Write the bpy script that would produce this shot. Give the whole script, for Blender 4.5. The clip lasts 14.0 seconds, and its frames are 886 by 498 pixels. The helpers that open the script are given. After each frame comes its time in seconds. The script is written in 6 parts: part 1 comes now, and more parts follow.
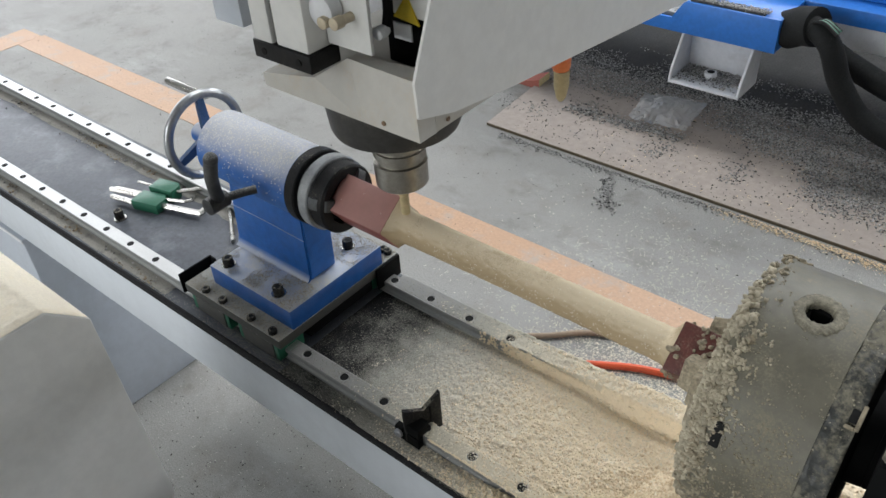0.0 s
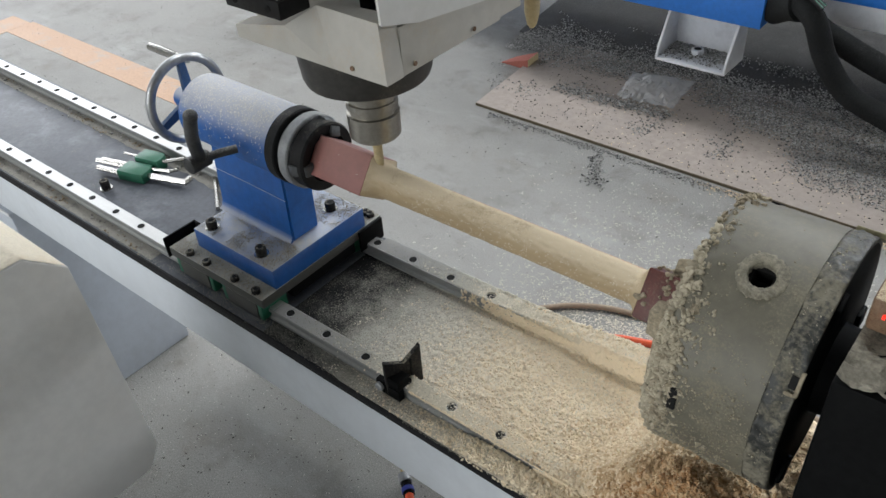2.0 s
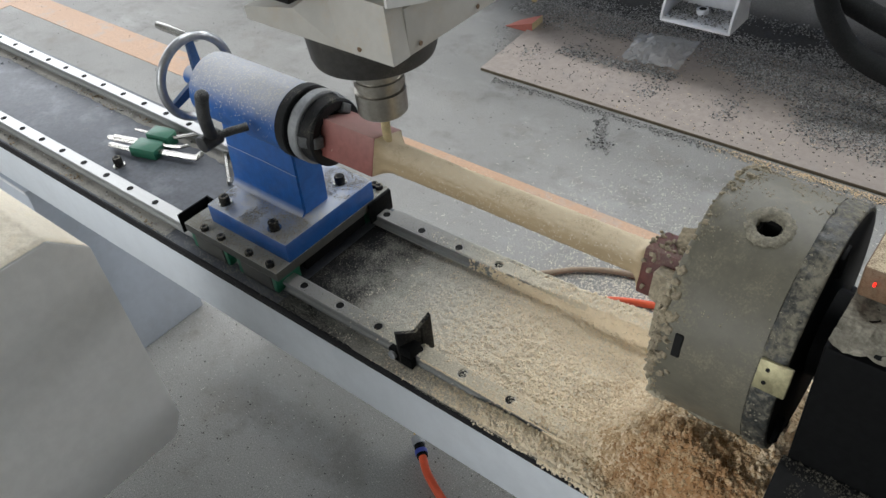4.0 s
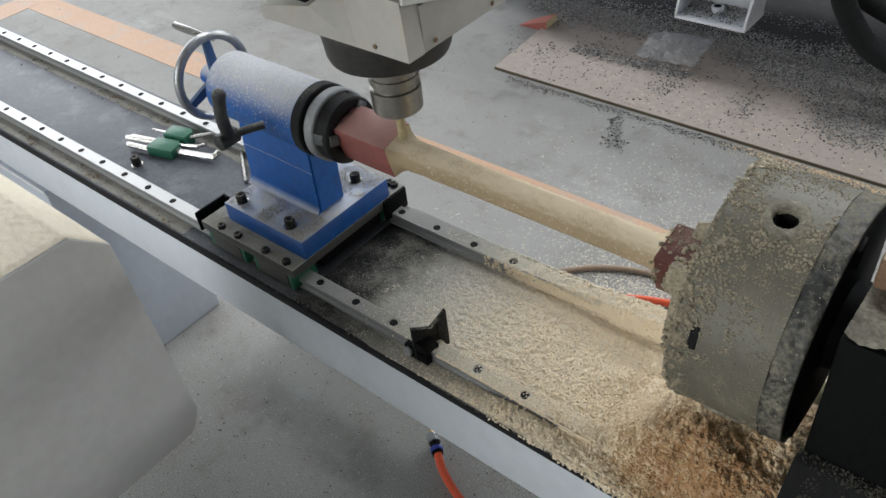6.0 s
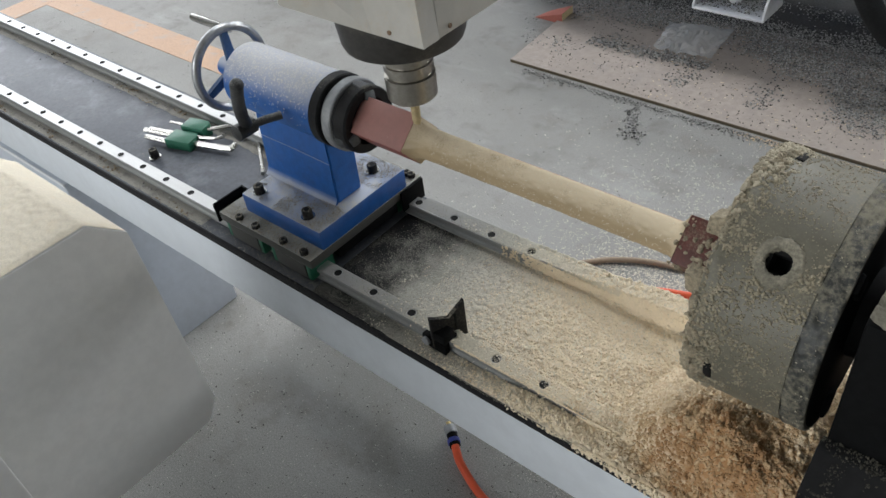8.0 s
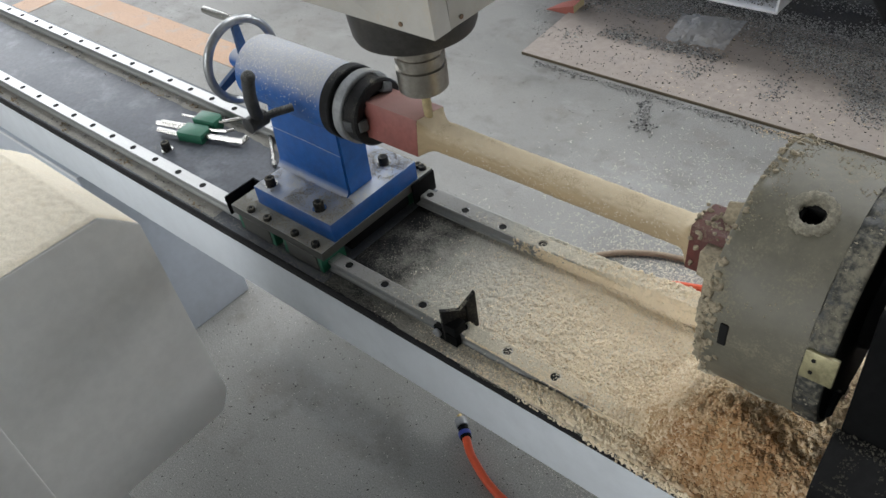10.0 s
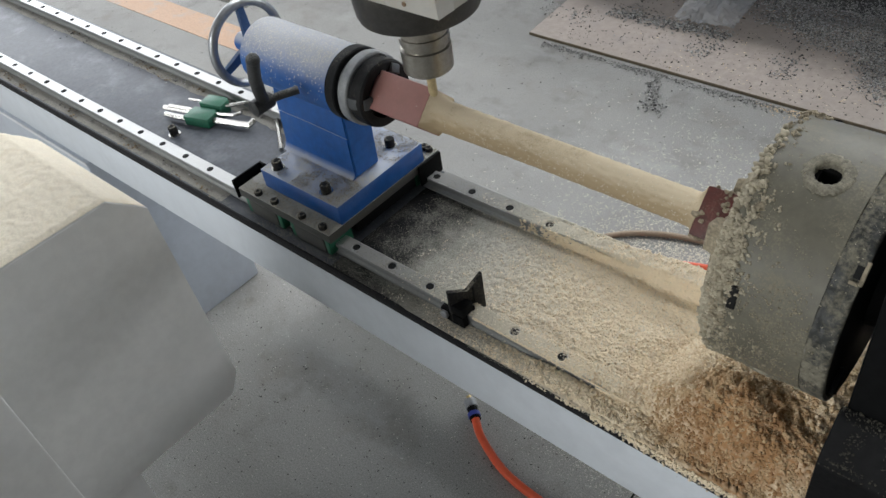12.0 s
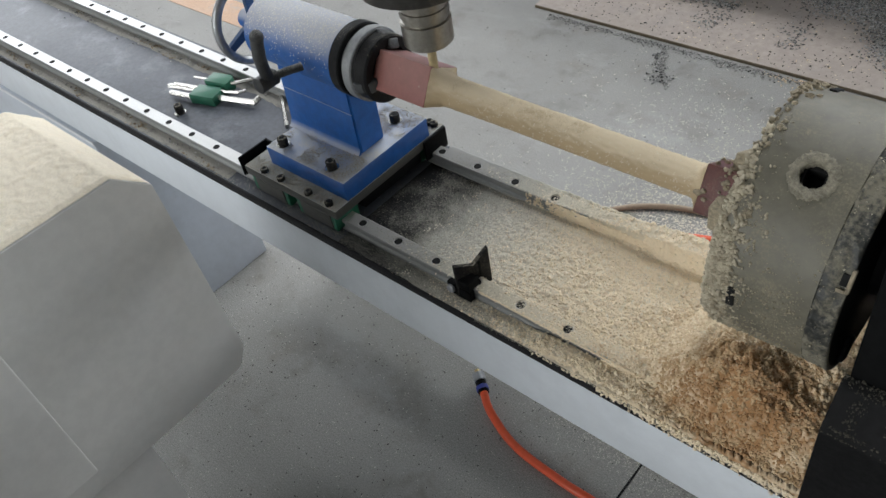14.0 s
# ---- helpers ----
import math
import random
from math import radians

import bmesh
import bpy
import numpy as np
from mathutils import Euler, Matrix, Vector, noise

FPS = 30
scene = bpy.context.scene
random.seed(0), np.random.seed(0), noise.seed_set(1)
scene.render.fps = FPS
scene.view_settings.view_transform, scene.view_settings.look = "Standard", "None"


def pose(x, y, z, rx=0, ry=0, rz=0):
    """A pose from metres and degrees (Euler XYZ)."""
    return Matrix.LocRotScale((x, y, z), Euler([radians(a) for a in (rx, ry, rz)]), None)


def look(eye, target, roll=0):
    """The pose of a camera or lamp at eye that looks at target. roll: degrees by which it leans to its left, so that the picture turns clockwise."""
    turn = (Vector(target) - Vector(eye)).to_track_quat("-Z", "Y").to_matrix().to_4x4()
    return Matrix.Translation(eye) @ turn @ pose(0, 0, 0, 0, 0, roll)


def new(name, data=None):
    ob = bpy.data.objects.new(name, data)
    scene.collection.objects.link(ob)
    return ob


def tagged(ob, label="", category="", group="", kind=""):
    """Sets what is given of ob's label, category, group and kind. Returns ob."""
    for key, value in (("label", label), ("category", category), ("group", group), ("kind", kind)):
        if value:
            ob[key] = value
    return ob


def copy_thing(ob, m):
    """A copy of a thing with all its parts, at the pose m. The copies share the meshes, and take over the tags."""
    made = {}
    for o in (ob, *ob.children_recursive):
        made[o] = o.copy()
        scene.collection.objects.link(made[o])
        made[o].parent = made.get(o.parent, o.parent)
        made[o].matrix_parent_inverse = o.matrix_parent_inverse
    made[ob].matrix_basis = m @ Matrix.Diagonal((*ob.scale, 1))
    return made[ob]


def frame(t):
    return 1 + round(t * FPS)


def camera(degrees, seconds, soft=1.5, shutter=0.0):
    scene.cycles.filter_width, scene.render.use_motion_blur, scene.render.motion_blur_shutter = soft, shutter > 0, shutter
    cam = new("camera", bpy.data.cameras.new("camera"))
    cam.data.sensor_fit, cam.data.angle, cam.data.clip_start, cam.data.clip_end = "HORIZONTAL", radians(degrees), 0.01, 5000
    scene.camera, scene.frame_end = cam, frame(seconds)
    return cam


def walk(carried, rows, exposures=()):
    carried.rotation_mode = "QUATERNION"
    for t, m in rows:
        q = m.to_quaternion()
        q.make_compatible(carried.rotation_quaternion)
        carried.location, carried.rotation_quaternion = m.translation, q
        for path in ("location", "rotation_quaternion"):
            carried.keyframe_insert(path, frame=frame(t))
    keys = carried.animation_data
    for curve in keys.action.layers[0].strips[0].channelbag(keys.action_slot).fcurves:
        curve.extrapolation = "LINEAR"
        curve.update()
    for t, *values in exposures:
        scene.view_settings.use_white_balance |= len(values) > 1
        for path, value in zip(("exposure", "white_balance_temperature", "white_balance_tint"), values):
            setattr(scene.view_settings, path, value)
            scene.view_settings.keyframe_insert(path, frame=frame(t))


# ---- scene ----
cam = camera(57.4, 14.0)
PATH = [
    (0, (0.569, -0.388, 1.237), (-0.488, 0.788, 0.012), -4.0),
    (0.5, (0.583, -0.406, 1.235), (-0.469, 0.787, 0.023), -4.1),
    (1, (0.597, -0.402, 1.226), (-0.454, 0.791, 0.014), -4.1),
    (1.5, (0.602, -0.402, 1.216), (-0.45, 0.787, -0.001), -4.2),
    (2, (0.603, -0.403, 1.212), (-0.441, 0.77, -0.028), -4.4),
    (2.5, (0.603, -0.4, 1.211), (-0.423, 0.738, -0.075), -4.8),
    (3, (0.605, -0.404, 1.224), (-0.417, 0.716, -0.081), -5.5),
    (5.5, (0.616, -0.416, 1.237), (-0.423, 0.686, -0.069), -6.9),
    (6, (0.614, -0.417, 1.234), (-0.439, 0.673, -0.071), -7.2),
    (6.5, (0.613, -0.418, 1.23), (-0.457, 0.656, -0.075), -7.8),
    (7, (0.611, -0.418, 1.23), (-0.461, 0.651, -0.077), -8.0),
    (7.5, (0.613, -0.42, 1.232), (-0.461, 0.645, -0.076), -8.1),
    (8, (0.613, -0.421, 1.228), (-0.465, 0.639, -0.082), -8.3),
    (10.5, (0.613, -0.422, 1.226), (-0.481, 0.599, -0.101), -9.4),
    (11, (0.613, -0.422, 1.225), (-0.48, 0.584, -0.113), -9.9),
    (11.5, (0.614, -0.423, 1.225), (-0.48, 0.576, -0.119), -10.1),
    (12, (0.617, -0.421, 1.225), (-0.479, 0.573, -0.121), -10.3),
    (12.5, (0.619, -0.421, 1.225), (-0.477, 0.567, -0.125), -10.4),
    (13, (0.622, -0.421, 1.224), (-0.476, 0.562, -0.129), -10.6),
    (13.5, (0.62, -0.422, 1.222), (-0.475, 0.551, -0.141), -10.9),
    (14, (0.622, -0.422, 1.227), (-0.467, 0.523, -0.159), -11.8),
]
walk(cam, [(t, look(eye, target, roll)) for t, eye, target, roll in PATH], [(0, 0.15), (1, 0.13), (2, 0.13), (3, 0.08), (6, 0.05), (10, 0.02), (14, 0.03)])

# ---------------------------------------------------------------- world and light
AX_Y, AX_Z = 0.0785, 0.759          # turning axis of the lathe
BED, RAIL = 0.5625, 0.58            # bed plate top, rail top

world = bpy.data.worlds.new("world")
scene.world = world
world.use_nodes = True
wn = world.node_tree.nodes
sky = wn.new("ShaderNodeTexSky")
sky.sky_type, sky.sun_disc = "NISHITA", False
sky.sun_elevation, sky.sun_rotation = radians(50), radians(-80)
wn["Background"].inputs["Strength"].default_value = 0.12
world.node_tree.links.new(sky.outputs[0], wn["Background"].inputs["Color"])


def area(name, place, target, w, h, watts, colour):
    """An area lamp at an opening of the hall, standing for daylight."""
    d = bpy.data.lights.new(name, "AREA")
    d.shape, d.size, d.size_y, d.energy, d.color = "RECTANGLE", w, h, watts, colour
    ob = new(name, d)
    ob.matrix_world = look(place, target)
    return ob


DAY = (0.965, 0.985, 0.995)
area("skylight_day", (-0.8, 3.2, 5.95), (-0.8, 3.2, 0), 6.0, 2.0, 275, DAY)
area("west_door_day", (-8.9, 2.2, 3.0), (0, 0.5, 0.6), 7.0, 5.0, 350, DAY)
area("south_window_day", (-1.0, -6.9, 1.62), (-0.5, 0, 0.5), 6.4, 0.7, 150, (0.97, 0.98, 0.97))
# added fill for faces turned south; no window is known there
area("south_fill", (-3.2, -6.9, 3.7), (-0.4, 0.2, 0.5), 6.0, 1.4, 190, (0.97, 0.985, 0.98))
area("north_window_day", (5.2, 7.95, 2.0), (0, 0, 0.7), 2.0, 1.5, 150, DAY)
area("clerestory_day", (-0.5, 7.9, 4.7), (-0.3, 0, 0.7), 7.0, 1.2, 315, DAY)

# ---------------------------------------------------------------- materials


def nodes_of(name):
    m = bpy.data.materials.new(name)
    m.use_nodes = True
    return m, m.node_tree.nodes, m.node_tree.links


def mixcol(n, l, fac, a, b):
    mx = n.new("ShaderNodeMix")
    mx.data_type = "RGBA"
    for sock, v in ((mx.inputs[0], fac), (mx.inputs[6], a), (mx.inputs[7], b)):
        if isinstance(v, bpy.types.NodeSocket):
            l.new(v, sock)
        elif isinstance(v, (int, float)):
            sock.default_value = v
        else:
            sock.default_value = (*v[:3], 1)
    return mx.outputs[2]


def ramp(n, l, src, lo, hi):
    r = n.new("ShaderNodeMapRange")
    r.interpolation_type = "SMOOTHSTEP"
    r.inputs[1].default_value, r.inputs[2].default_value = lo, hi
    l.new(src, r.inputs[0])
    return r.outputs[0]


def math_node(n, l, op, a, b):
    m = n.new("ShaderNodeMath")
    m.operation = op
    for sock, v in zip(m.inputs, (a, b)):
        if isinstance(v, bpy.types.NodeSocket):
            l.new(v, sock)
        else:
            sock.default_value = v
    return m.outputs[0]


def noise_node(n, l, scale, detail=4, rough=0.6, stretch=None):
    tc = n.new("ShaderNodeTexCoord")
    out = tc.outputs["Object"]
    if stretch:
        mp = n.new("ShaderNodeMapping")
        mp.inputs["Scale"].default_value = stretch
        l.new(out, mp.inputs[0])
        out = mp.outputs[0]
    t = n.new("ShaderNodeTexNoise")
    t.inputs["Scale"].default_value, t.inputs["Detail"].default_value, t.inputs["Roughness"].default_value = scale, detail, rough
    l.new(out, t.inputs["Vector"])
    return t.outputs["Fac"]


DUST = (0.62, 0.52, 0.36)


def surface(name, base, rough=0.5, metal=0.0, vary=0.15, fine=220, coarse=9, bump=0.0005, dust=0.0, dustcol=DUST,
            stain=None, stain_amount=0.0, stretch=None, dust_side=0.25, grain_scale=900, rough_vary=0.15, film=0.0, filmcol=(0.5, 0.5, 0.49)):
    """A worn surface: base colour at two scales, stains, relief, and dust that settles on what faces up."""
    m, n, l = nodes_of(name)
    b = n["Principled BSDF"]
    f1 = noise_node(n, l, fine, 5, 0.65, stretch)
    f2 = noise_node(n, l, coarse, 3, 0.55, stretch)
    dark, light = [c * (1 - vary) for c in base], [min(1, c * (1 + vary)) for c in base]
    col = mixcol(n, l, ramp(n, l, f1, 0.3, 0.7), dark, light)
    col = mixcol(n, l, math_node(n, l, "MULTIPLY", ramp(n, l, f2, 0.42, 0.68), 0.5), col, [c * (1 - 0.8 * vary) for c in base])
    if stain:
        f3 = noise_node(n, l, coarse * 2.7, 6, 0.7)
        col = mixcol(n, l, math_node(n, l, "MULTIPLY", ramp(n, l, f3, 0.5, 0.72), stain_amount), col, stain)
    rg = math_node(n, l, "ADD", rough - rough_vary / 2, math_node(n, l, "MULTIPLY", f2, rough_vary))
    mt = None
    if dust:
        g = n.new("ShaderNodeNewGeometry")
        sep = n.new("ShaderNodeSeparateXYZ")
        l.new(g.outputs["Normal"], sep.inputs[0])
        if film:
            fk = math_node(n, l, "MULTIPLY", ramp(n, l, sep.outputs[2], 0.05, 1.0), film)
            fk = math_node(n, l, "MULTIPLY", fk, ramp(n, l, noise_node(n, l, 14, 3, 0.5), 0.0, 0.5))
            col = mixcol(n, l, fk, col, filmcol)
        up = math_node(n, l, "MAXIMUM", ramp(n, l, sep.outputs[2], 0.1, 0.95), dust_side)
        f4 = noise_node(n, l, grain_scale, 3, 0.7)
        f5 = noise_node(n, l, 26, 4, 0.65)
        cover = math_node(n, l, "ADD", math_node(n, l, "MULTIPLY", f4, 0.6), math_node(n, l, "MULTIPLY", f5, 0.7))
        k = math_node(n, l, "MULTIPLY", up, ramp(n, l, cover, 1.0 - 0.72 * dust, 1.25 - 0.72 * dust))
        col = mixcol(n, l, k, col, dustcol)
        rg = math_node(n, l, "ADD", math_node(n, l, "MULTIPLY", rg, math_node(n, l, "SUBTRACT", 1.0, k)), math_node(n, l, "MULTIPLY", k, 0.95))
        if metal:
            mt = math_node(n, l, "MULTIPLY", metal, math_node(n, l, "SUBTRACT", 1.0, k))
    l.new(col, b.inputs["Base Color"])
    l.new(rg, b.inputs["Roughness"])
    if mt:
        l.new(mt, b.inputs["Metallic"])
    else:
        b.inputs["Metallic"].default_value = metal
    if bump:
        bp = n.new("ShaderNodeBump")
        bp.inputs["Distance"].default_value, bp.inputs["Strength"].default_value = bump, 0.6
        l.new(f1, bp.inputs["Height"])
        l.new(bp.outputs[0], b.inputs["Normal"])
    return m


def piece_colours(name, dark, light, rough=0.9):
    """Loose bits: each island of the mesh takes its own shade between two colours."""
    m, n, l = nodes_of(name)
    g = n.new("ShaderNodeNewGeometry")
    l.new(mixcol(n, l, g.outputs["Random Per Island"], dark, light), n["Principled BSDF"].inputs["Base Color"])
    n["Principled BSDF"].inputs["Roughness"].default_value = rough
    return m


M = {}
M["concrete"] = surface("concrete", (0.27, 0.265, 0.25), 0.6, 0, 0.3, 380, 2.4, 0.0009, stain=(0.15, 0.143, 0.13), stain_amount=0.7)
b = M["concrete"].node_tree
scuff = ramp(b.nodes, b.links, noise_node(b.nodes, b.links, 3.1, 7, 0.72, (1.0, 2.2, 1.0)), 0.52, 0.74)
dirt = ramp(b.nodes, b.links, noise_node(b.nodes, b.links, 5.5, 6, 0.68), 0.5, 0.75)
sock = b.nodes["Principled BSDF"].inputs["Base Color"]
col = mixcol(b.nodes, b.links, math_node(b.nodes, b.links, "MULTIPLY", scuff, 0.5), sock.links[0].from_socket, (0.4, 0.4, 0.39))
col = mixcol(b.nodes, b.links, math_node(b.nodes, b.links, "MULTIPLY", dirt, 0.45), col, (0.15, 0.125, 0.1))
b.links.new(col, sock)
M["orange_paint"] = surface("orange_paint", (0.5, 0.315, 0.2), 0.55, 0, 0.1, 140, 3, 0.0002, stain=(0.38, 0.335, 0.29), stain_amount=0.9)
M["hall_wall"] = surface("hall_wall", (0.26, 0.26, 0.25), 0.8, 0, 0.06, 30, 1.5, 0.001)
M["hall_roof"] = surface("hall_roof", (0.28, 0.29, 0.3), 0.6, 0.0, 0.06, 20, 1.2, 0.001)
# one paint in two tones: the beam's reflected brightness is put into its colour
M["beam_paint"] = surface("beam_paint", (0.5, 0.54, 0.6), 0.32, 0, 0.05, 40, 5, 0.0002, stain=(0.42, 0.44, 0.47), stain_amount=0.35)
M["beam_front_lit"] = surface("beam_front_lit", (0.66, 0.7, 0.745), 0.4, 0, 0.04, 40, 5, 0.0002, stain=(0.58, 0.62, 0.66), stain_amount=0.35)
M["gantry_paint"] = surface("gantry_paint", (0.7, 0.7, 0.68), 0.42, 0, 0.04, 60, 4, 0.0002, dust=0.42, dustcol=(0.66, 0.55, 0.38), dust_side=0.12)
M["gantry_dusty"] = surface("gantry_dusty", (0.53, 0.515, 0.475), 0.6, 0, 0.05, 60, 4, 0.0003, dust=0.46, dustcol=(0.56, 0.45, 0.31), dust_side=0.55)
# lightened base and stain also paint the light reflected along the open bed
M["black_bed"] = surface("black_bed", (0.07, 0.077, 0.093), 0.46, 0, 0.2, 150, 6, 0.0003, dust=0.36, dustcol=(0.3, 0.28, 0.23), stain=(0.17, 0.18, 0.2), stain_amount=0.7)
M["black_edge"] = surface("black_edge", (0.012, 0.012, 0.014), 0.6, 0, 0.3, 200, 20, 0.001, dust=0.25, dust_side=0.02)
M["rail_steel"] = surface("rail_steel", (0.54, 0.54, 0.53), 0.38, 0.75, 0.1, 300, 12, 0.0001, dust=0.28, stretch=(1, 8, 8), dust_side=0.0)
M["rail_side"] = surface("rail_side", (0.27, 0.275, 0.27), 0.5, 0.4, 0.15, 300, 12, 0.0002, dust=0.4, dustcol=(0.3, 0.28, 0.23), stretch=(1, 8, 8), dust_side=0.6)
M["hole_dark"] = surface("hole_dark", (0.012, 0.012, 0.012), 0.8, 0, 0.2)
M["carriage_steel"] = surface("carriage_steel", (0.022, 0.022, 0.022), 0.5, 0.3, 0.25, 200, 15, 0.0004, dust=1.05, dustcol=(0.42, 0.416, 0.385), dust_side=0.16)
M["blue_paint"] = surface("blue_paint", (0.01, 0.118, 0.43), 0.4, 0, 0.12, 90, 14, 0.0004, dust=0.42, dustcol=(0.72, 0.71, 0.68), dust_side=0.1, film=0.8, filmcol=(0.68, 0.68, 0.68), stain=(0.015, 0.08, 0.3), stain_amount=0.5)
# the base plate's grimy, shaded sides are put into this darker blue
M["blue_base"] = surface("blue_base", (0.009, 0.09, 0.33), 0.4, 0, 0.12, 90, 14, 0.0004, dust=0.55, dustcol=(0.56, 0.54, 0.48), dust_side=0.06, film=0.7, filmcol=(0.58, 0.61, 0.64), stain=(0.015, 0.08, 0.3), stain_amount=0.5)
M["blue_machine"] = surface("blue_machine", (0.022, 0.175, 0.6), 0.4, 0, 0.08, 60, 6, 0.0002, dust=0.3, dustcol=(0.35, 0.36, 0.38), dust_side=0.0)
M["black_iron"] = surface("black_iron", (0.012, 0.012, 0.013), 0.5, 0.1, 0.25, 180, 15, 0.0005, dust=0.42, dustcol=(0.4, 0.36, 0.28), dust_side=0.06)
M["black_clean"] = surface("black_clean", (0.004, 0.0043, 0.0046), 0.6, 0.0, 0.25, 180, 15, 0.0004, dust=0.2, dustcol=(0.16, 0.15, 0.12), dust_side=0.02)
M["black_dusty"] = surface("black_dusty", (0.01, 0.01, 0.011), 0.6, 0.0, 0.3, 180, 15, 0.0006, dust=0.6, dustcol=(0.34, 0.31, 0.24), dust_side=0.12, grain_scale=350)
M["bright_steel"] = surface("bright_steel", (0.52, 0.51, 0.48), 0.26, 0.95, 0.08, 200, 20, 0.0002, dust=0.2, dust_side=0.0)
M["grey_ring"] = surface("grey_ring", (0.3, 0.31, 0.32), 0.45, 0.4, 0.15, 150, 15, 0.0003, dust=0.45, dustcol=(0.45, 0.42, 0.36), dust_side=0.2)
M["chuck_steel"] = surface("chuck_steel", (0.132, 0.123, 0.092), 0.5, 0.05, 0.1, 90, 12, 0.0001, dust=0.5, dustcol=(0.255, 0.229, 0.162), dust_side=1.0, grain_scale=520, stain=(0.086, 0.08, 0.06), stain_amount=0.6)
M["chuck_dark"] = surface("chuck_dark", (0.03, 0.032, 0.03), 0.45, 0.2, 0.4, 120, 30, 0.0016, dust=0.62, dustcol=(0.2, 0.185, 0.14), dust_side=1.0, grain_scale=260)
M["caked_dust"] = surface("caked_dust", (0.34, 0.29, 0.205), 0.95, 0, 0.35, 260, 45, 0.003, stain=(0.13, 0.11, 0.08), stain_amount=0.7)
# pale up-facing dust also paints the shaft's lit top over a darker underside
M["raw_wood"] = surface("raw_wood", (0.42, 0.315, 0.185), 0.8, 0, 0.1, 90, 14, 0.0004, stretch=(0.15, 1, 1), dust=0.8, dustcol=(0.7, 0.59, 0.42), dust_side=0.1)
M["red_paint"] = surface("red_paint", (0.3, 0.1, 0.085), 0.5, 0, 0.14, 120, 20, 0.0004, dust=0.3, dustcol=(0.58, 0.42, 0.36), dust_side=0.1, film=0.55, filmcol=(0.5, 0.31, 0.28), stain=(0.2, 0.07, 0.05), stain_amount=0.5)
M["dark_red"] = surface("dark_red", (0.1, 0.026, 0.02), 0.5, 0, 0.3, 120, 30, 0.0006, dust=0.5, dustcol=(0.26, 0.21, 0.15), dust_side=0.7, grain_scale=500)
M["sawdust"] = surface("sawdust", (0.85, 0.725, 0.535), 0.95, 0, 0.07, 420, 22, 0.0012, stain=(0.81, 0.645, 0.43), stain_amount=0.5)


def thin_out(name, source, under, x0, x1, thin=(0.47, 0.455, 0.38)):
    """A copy of a dust material that thins to single grains towards x0, where the plate below shows in the tone given
    as under.
    """
    m = M[source].copy()
    m.name = name
    n, l = m.node_tree.nodes, m.node_tree.links
    sock = n["Principled BSDF"].inputs["Base Color"]
    col = sock.links[0].from_socket
    tc, sep = n.new("ShaderNodeTexCoord"), n.new("ShaderNodeSeparateXYZ")
    l.new(tc.outputs["Object"], sep.inputs[0])
    cover = math_node(n, l, "MULTIPLY", ramp(n, l, sep.outputs[0], x0, x1), 0.95)
    grain = math_node(n, l, "ADD", math_node(n, l, "MULTIPLY", noise_node(n, l, 1200, 2, 0.6), 0.75), math_node(n, l, "MULTIPLY", noise_node(n, l, 28, 4, 0.6), 0.55))
    k = ramp(n, l, math_node(n, l, "ADD", grain, cover), 0.66, 1.24)
    col = mixcol(n, l, ramp(n, l, sep.outputs[0], x0 + 0.1, x1 + 0.1), thin, col)
    l.new(mixcol(n, l, k, under, col), sock)
    M[name] = m


# plate tone far darker than black_bed: shade by the carriage is painted in
thin_out("bed_sawdust", "sawdust", (0.014, 0.014, 0.015), -0.02, 0.23, (0.53, 0.52, 0.46))
thin_out("edge_sawdust", "sawdust", (0.013, 0.013, 0.013), -0.1, 0.42, (0.4, 0.395, 0.355))
thin_out("rail_sawdust", "sawdust", (0.33, 0.33, 0.32), -0.02, 0.34)
M["pale_dust"] = surface("pale_dust", (0.87, 0.79, 0.645), 0.95, 0, 0.07, 420, 22, 0.0015, stain=(0.84, 0.73, 0.55), stain_amount=0.5)
M["shavings"] = surface("shavings", (0.82, 0.69, 0.5), 0.95, 0, 0.08, 300, 14, 0.0016)


def brown_patches(m):
    """Brown shavings over the crown of the heap, mottled into the cream; the patch is spread to paint in the chuck's
    shade.
    """
    n, l = m.node_tree.nodes, m.node_tree.links
    sock = n["Principled BSDF"].inputs["Base Color"]
    tc, sep = n.new("ShaderNodeTexCoord"), n.new("ShaderNodeSeparateXYZ")
    l.new(tc.outputs["Object"], sep.inputs[0])
    d = []
    for k, (middle, reach) in enumerate(((0.489, 0.09), (-0.004, 0.056))):
        a = math_node(n, l, "DIVIDE", math_node(n, l, "SUBTRACT", sep.outputs[k], middle), reach)
        d.append(math_node(n, l, "MULTIPLY", a, a))
    far = math_node(n, l, "ADD", *d)
    mottle = math_node(n, l, "ADD", math_node(n, l, "MULTIPLY", noise_node(n, l, 42, 3, 0.6), 1.3), math_node(n, l, "MULTIPLY", noise_node(n, l, 190, 3, 0.6), 1.5))
    k = ramp(n, l, math_node(n, l, "SUBTRACT", mottle, far), 0.35, 1.5)
    l.new(mixcol(n, l, k, sock.links[0].from_socket, (0.4, 0.225, 0.105)), sock)


brown_patches(M["shavings"])
M["chips_pale"] = piece_colours("chips_pale", (0.62, 0.56, 0.44), (0.82, 0.76, 0.63))
M["chips_fine"] = piece_colours("chips_fine", (0.13, 0.128, 0.11), (0.42, 0.4, 0.335))
M["chips_tan"] = piece_colours("chips_tan", (0.58, 0.41, 0.23), (0.8, 0.64, 0.43))
M["chips_curl"] = piece_colours("chips_curl", (0.5, 0.35, 0.2), (0.74, 0.59, 0.39))
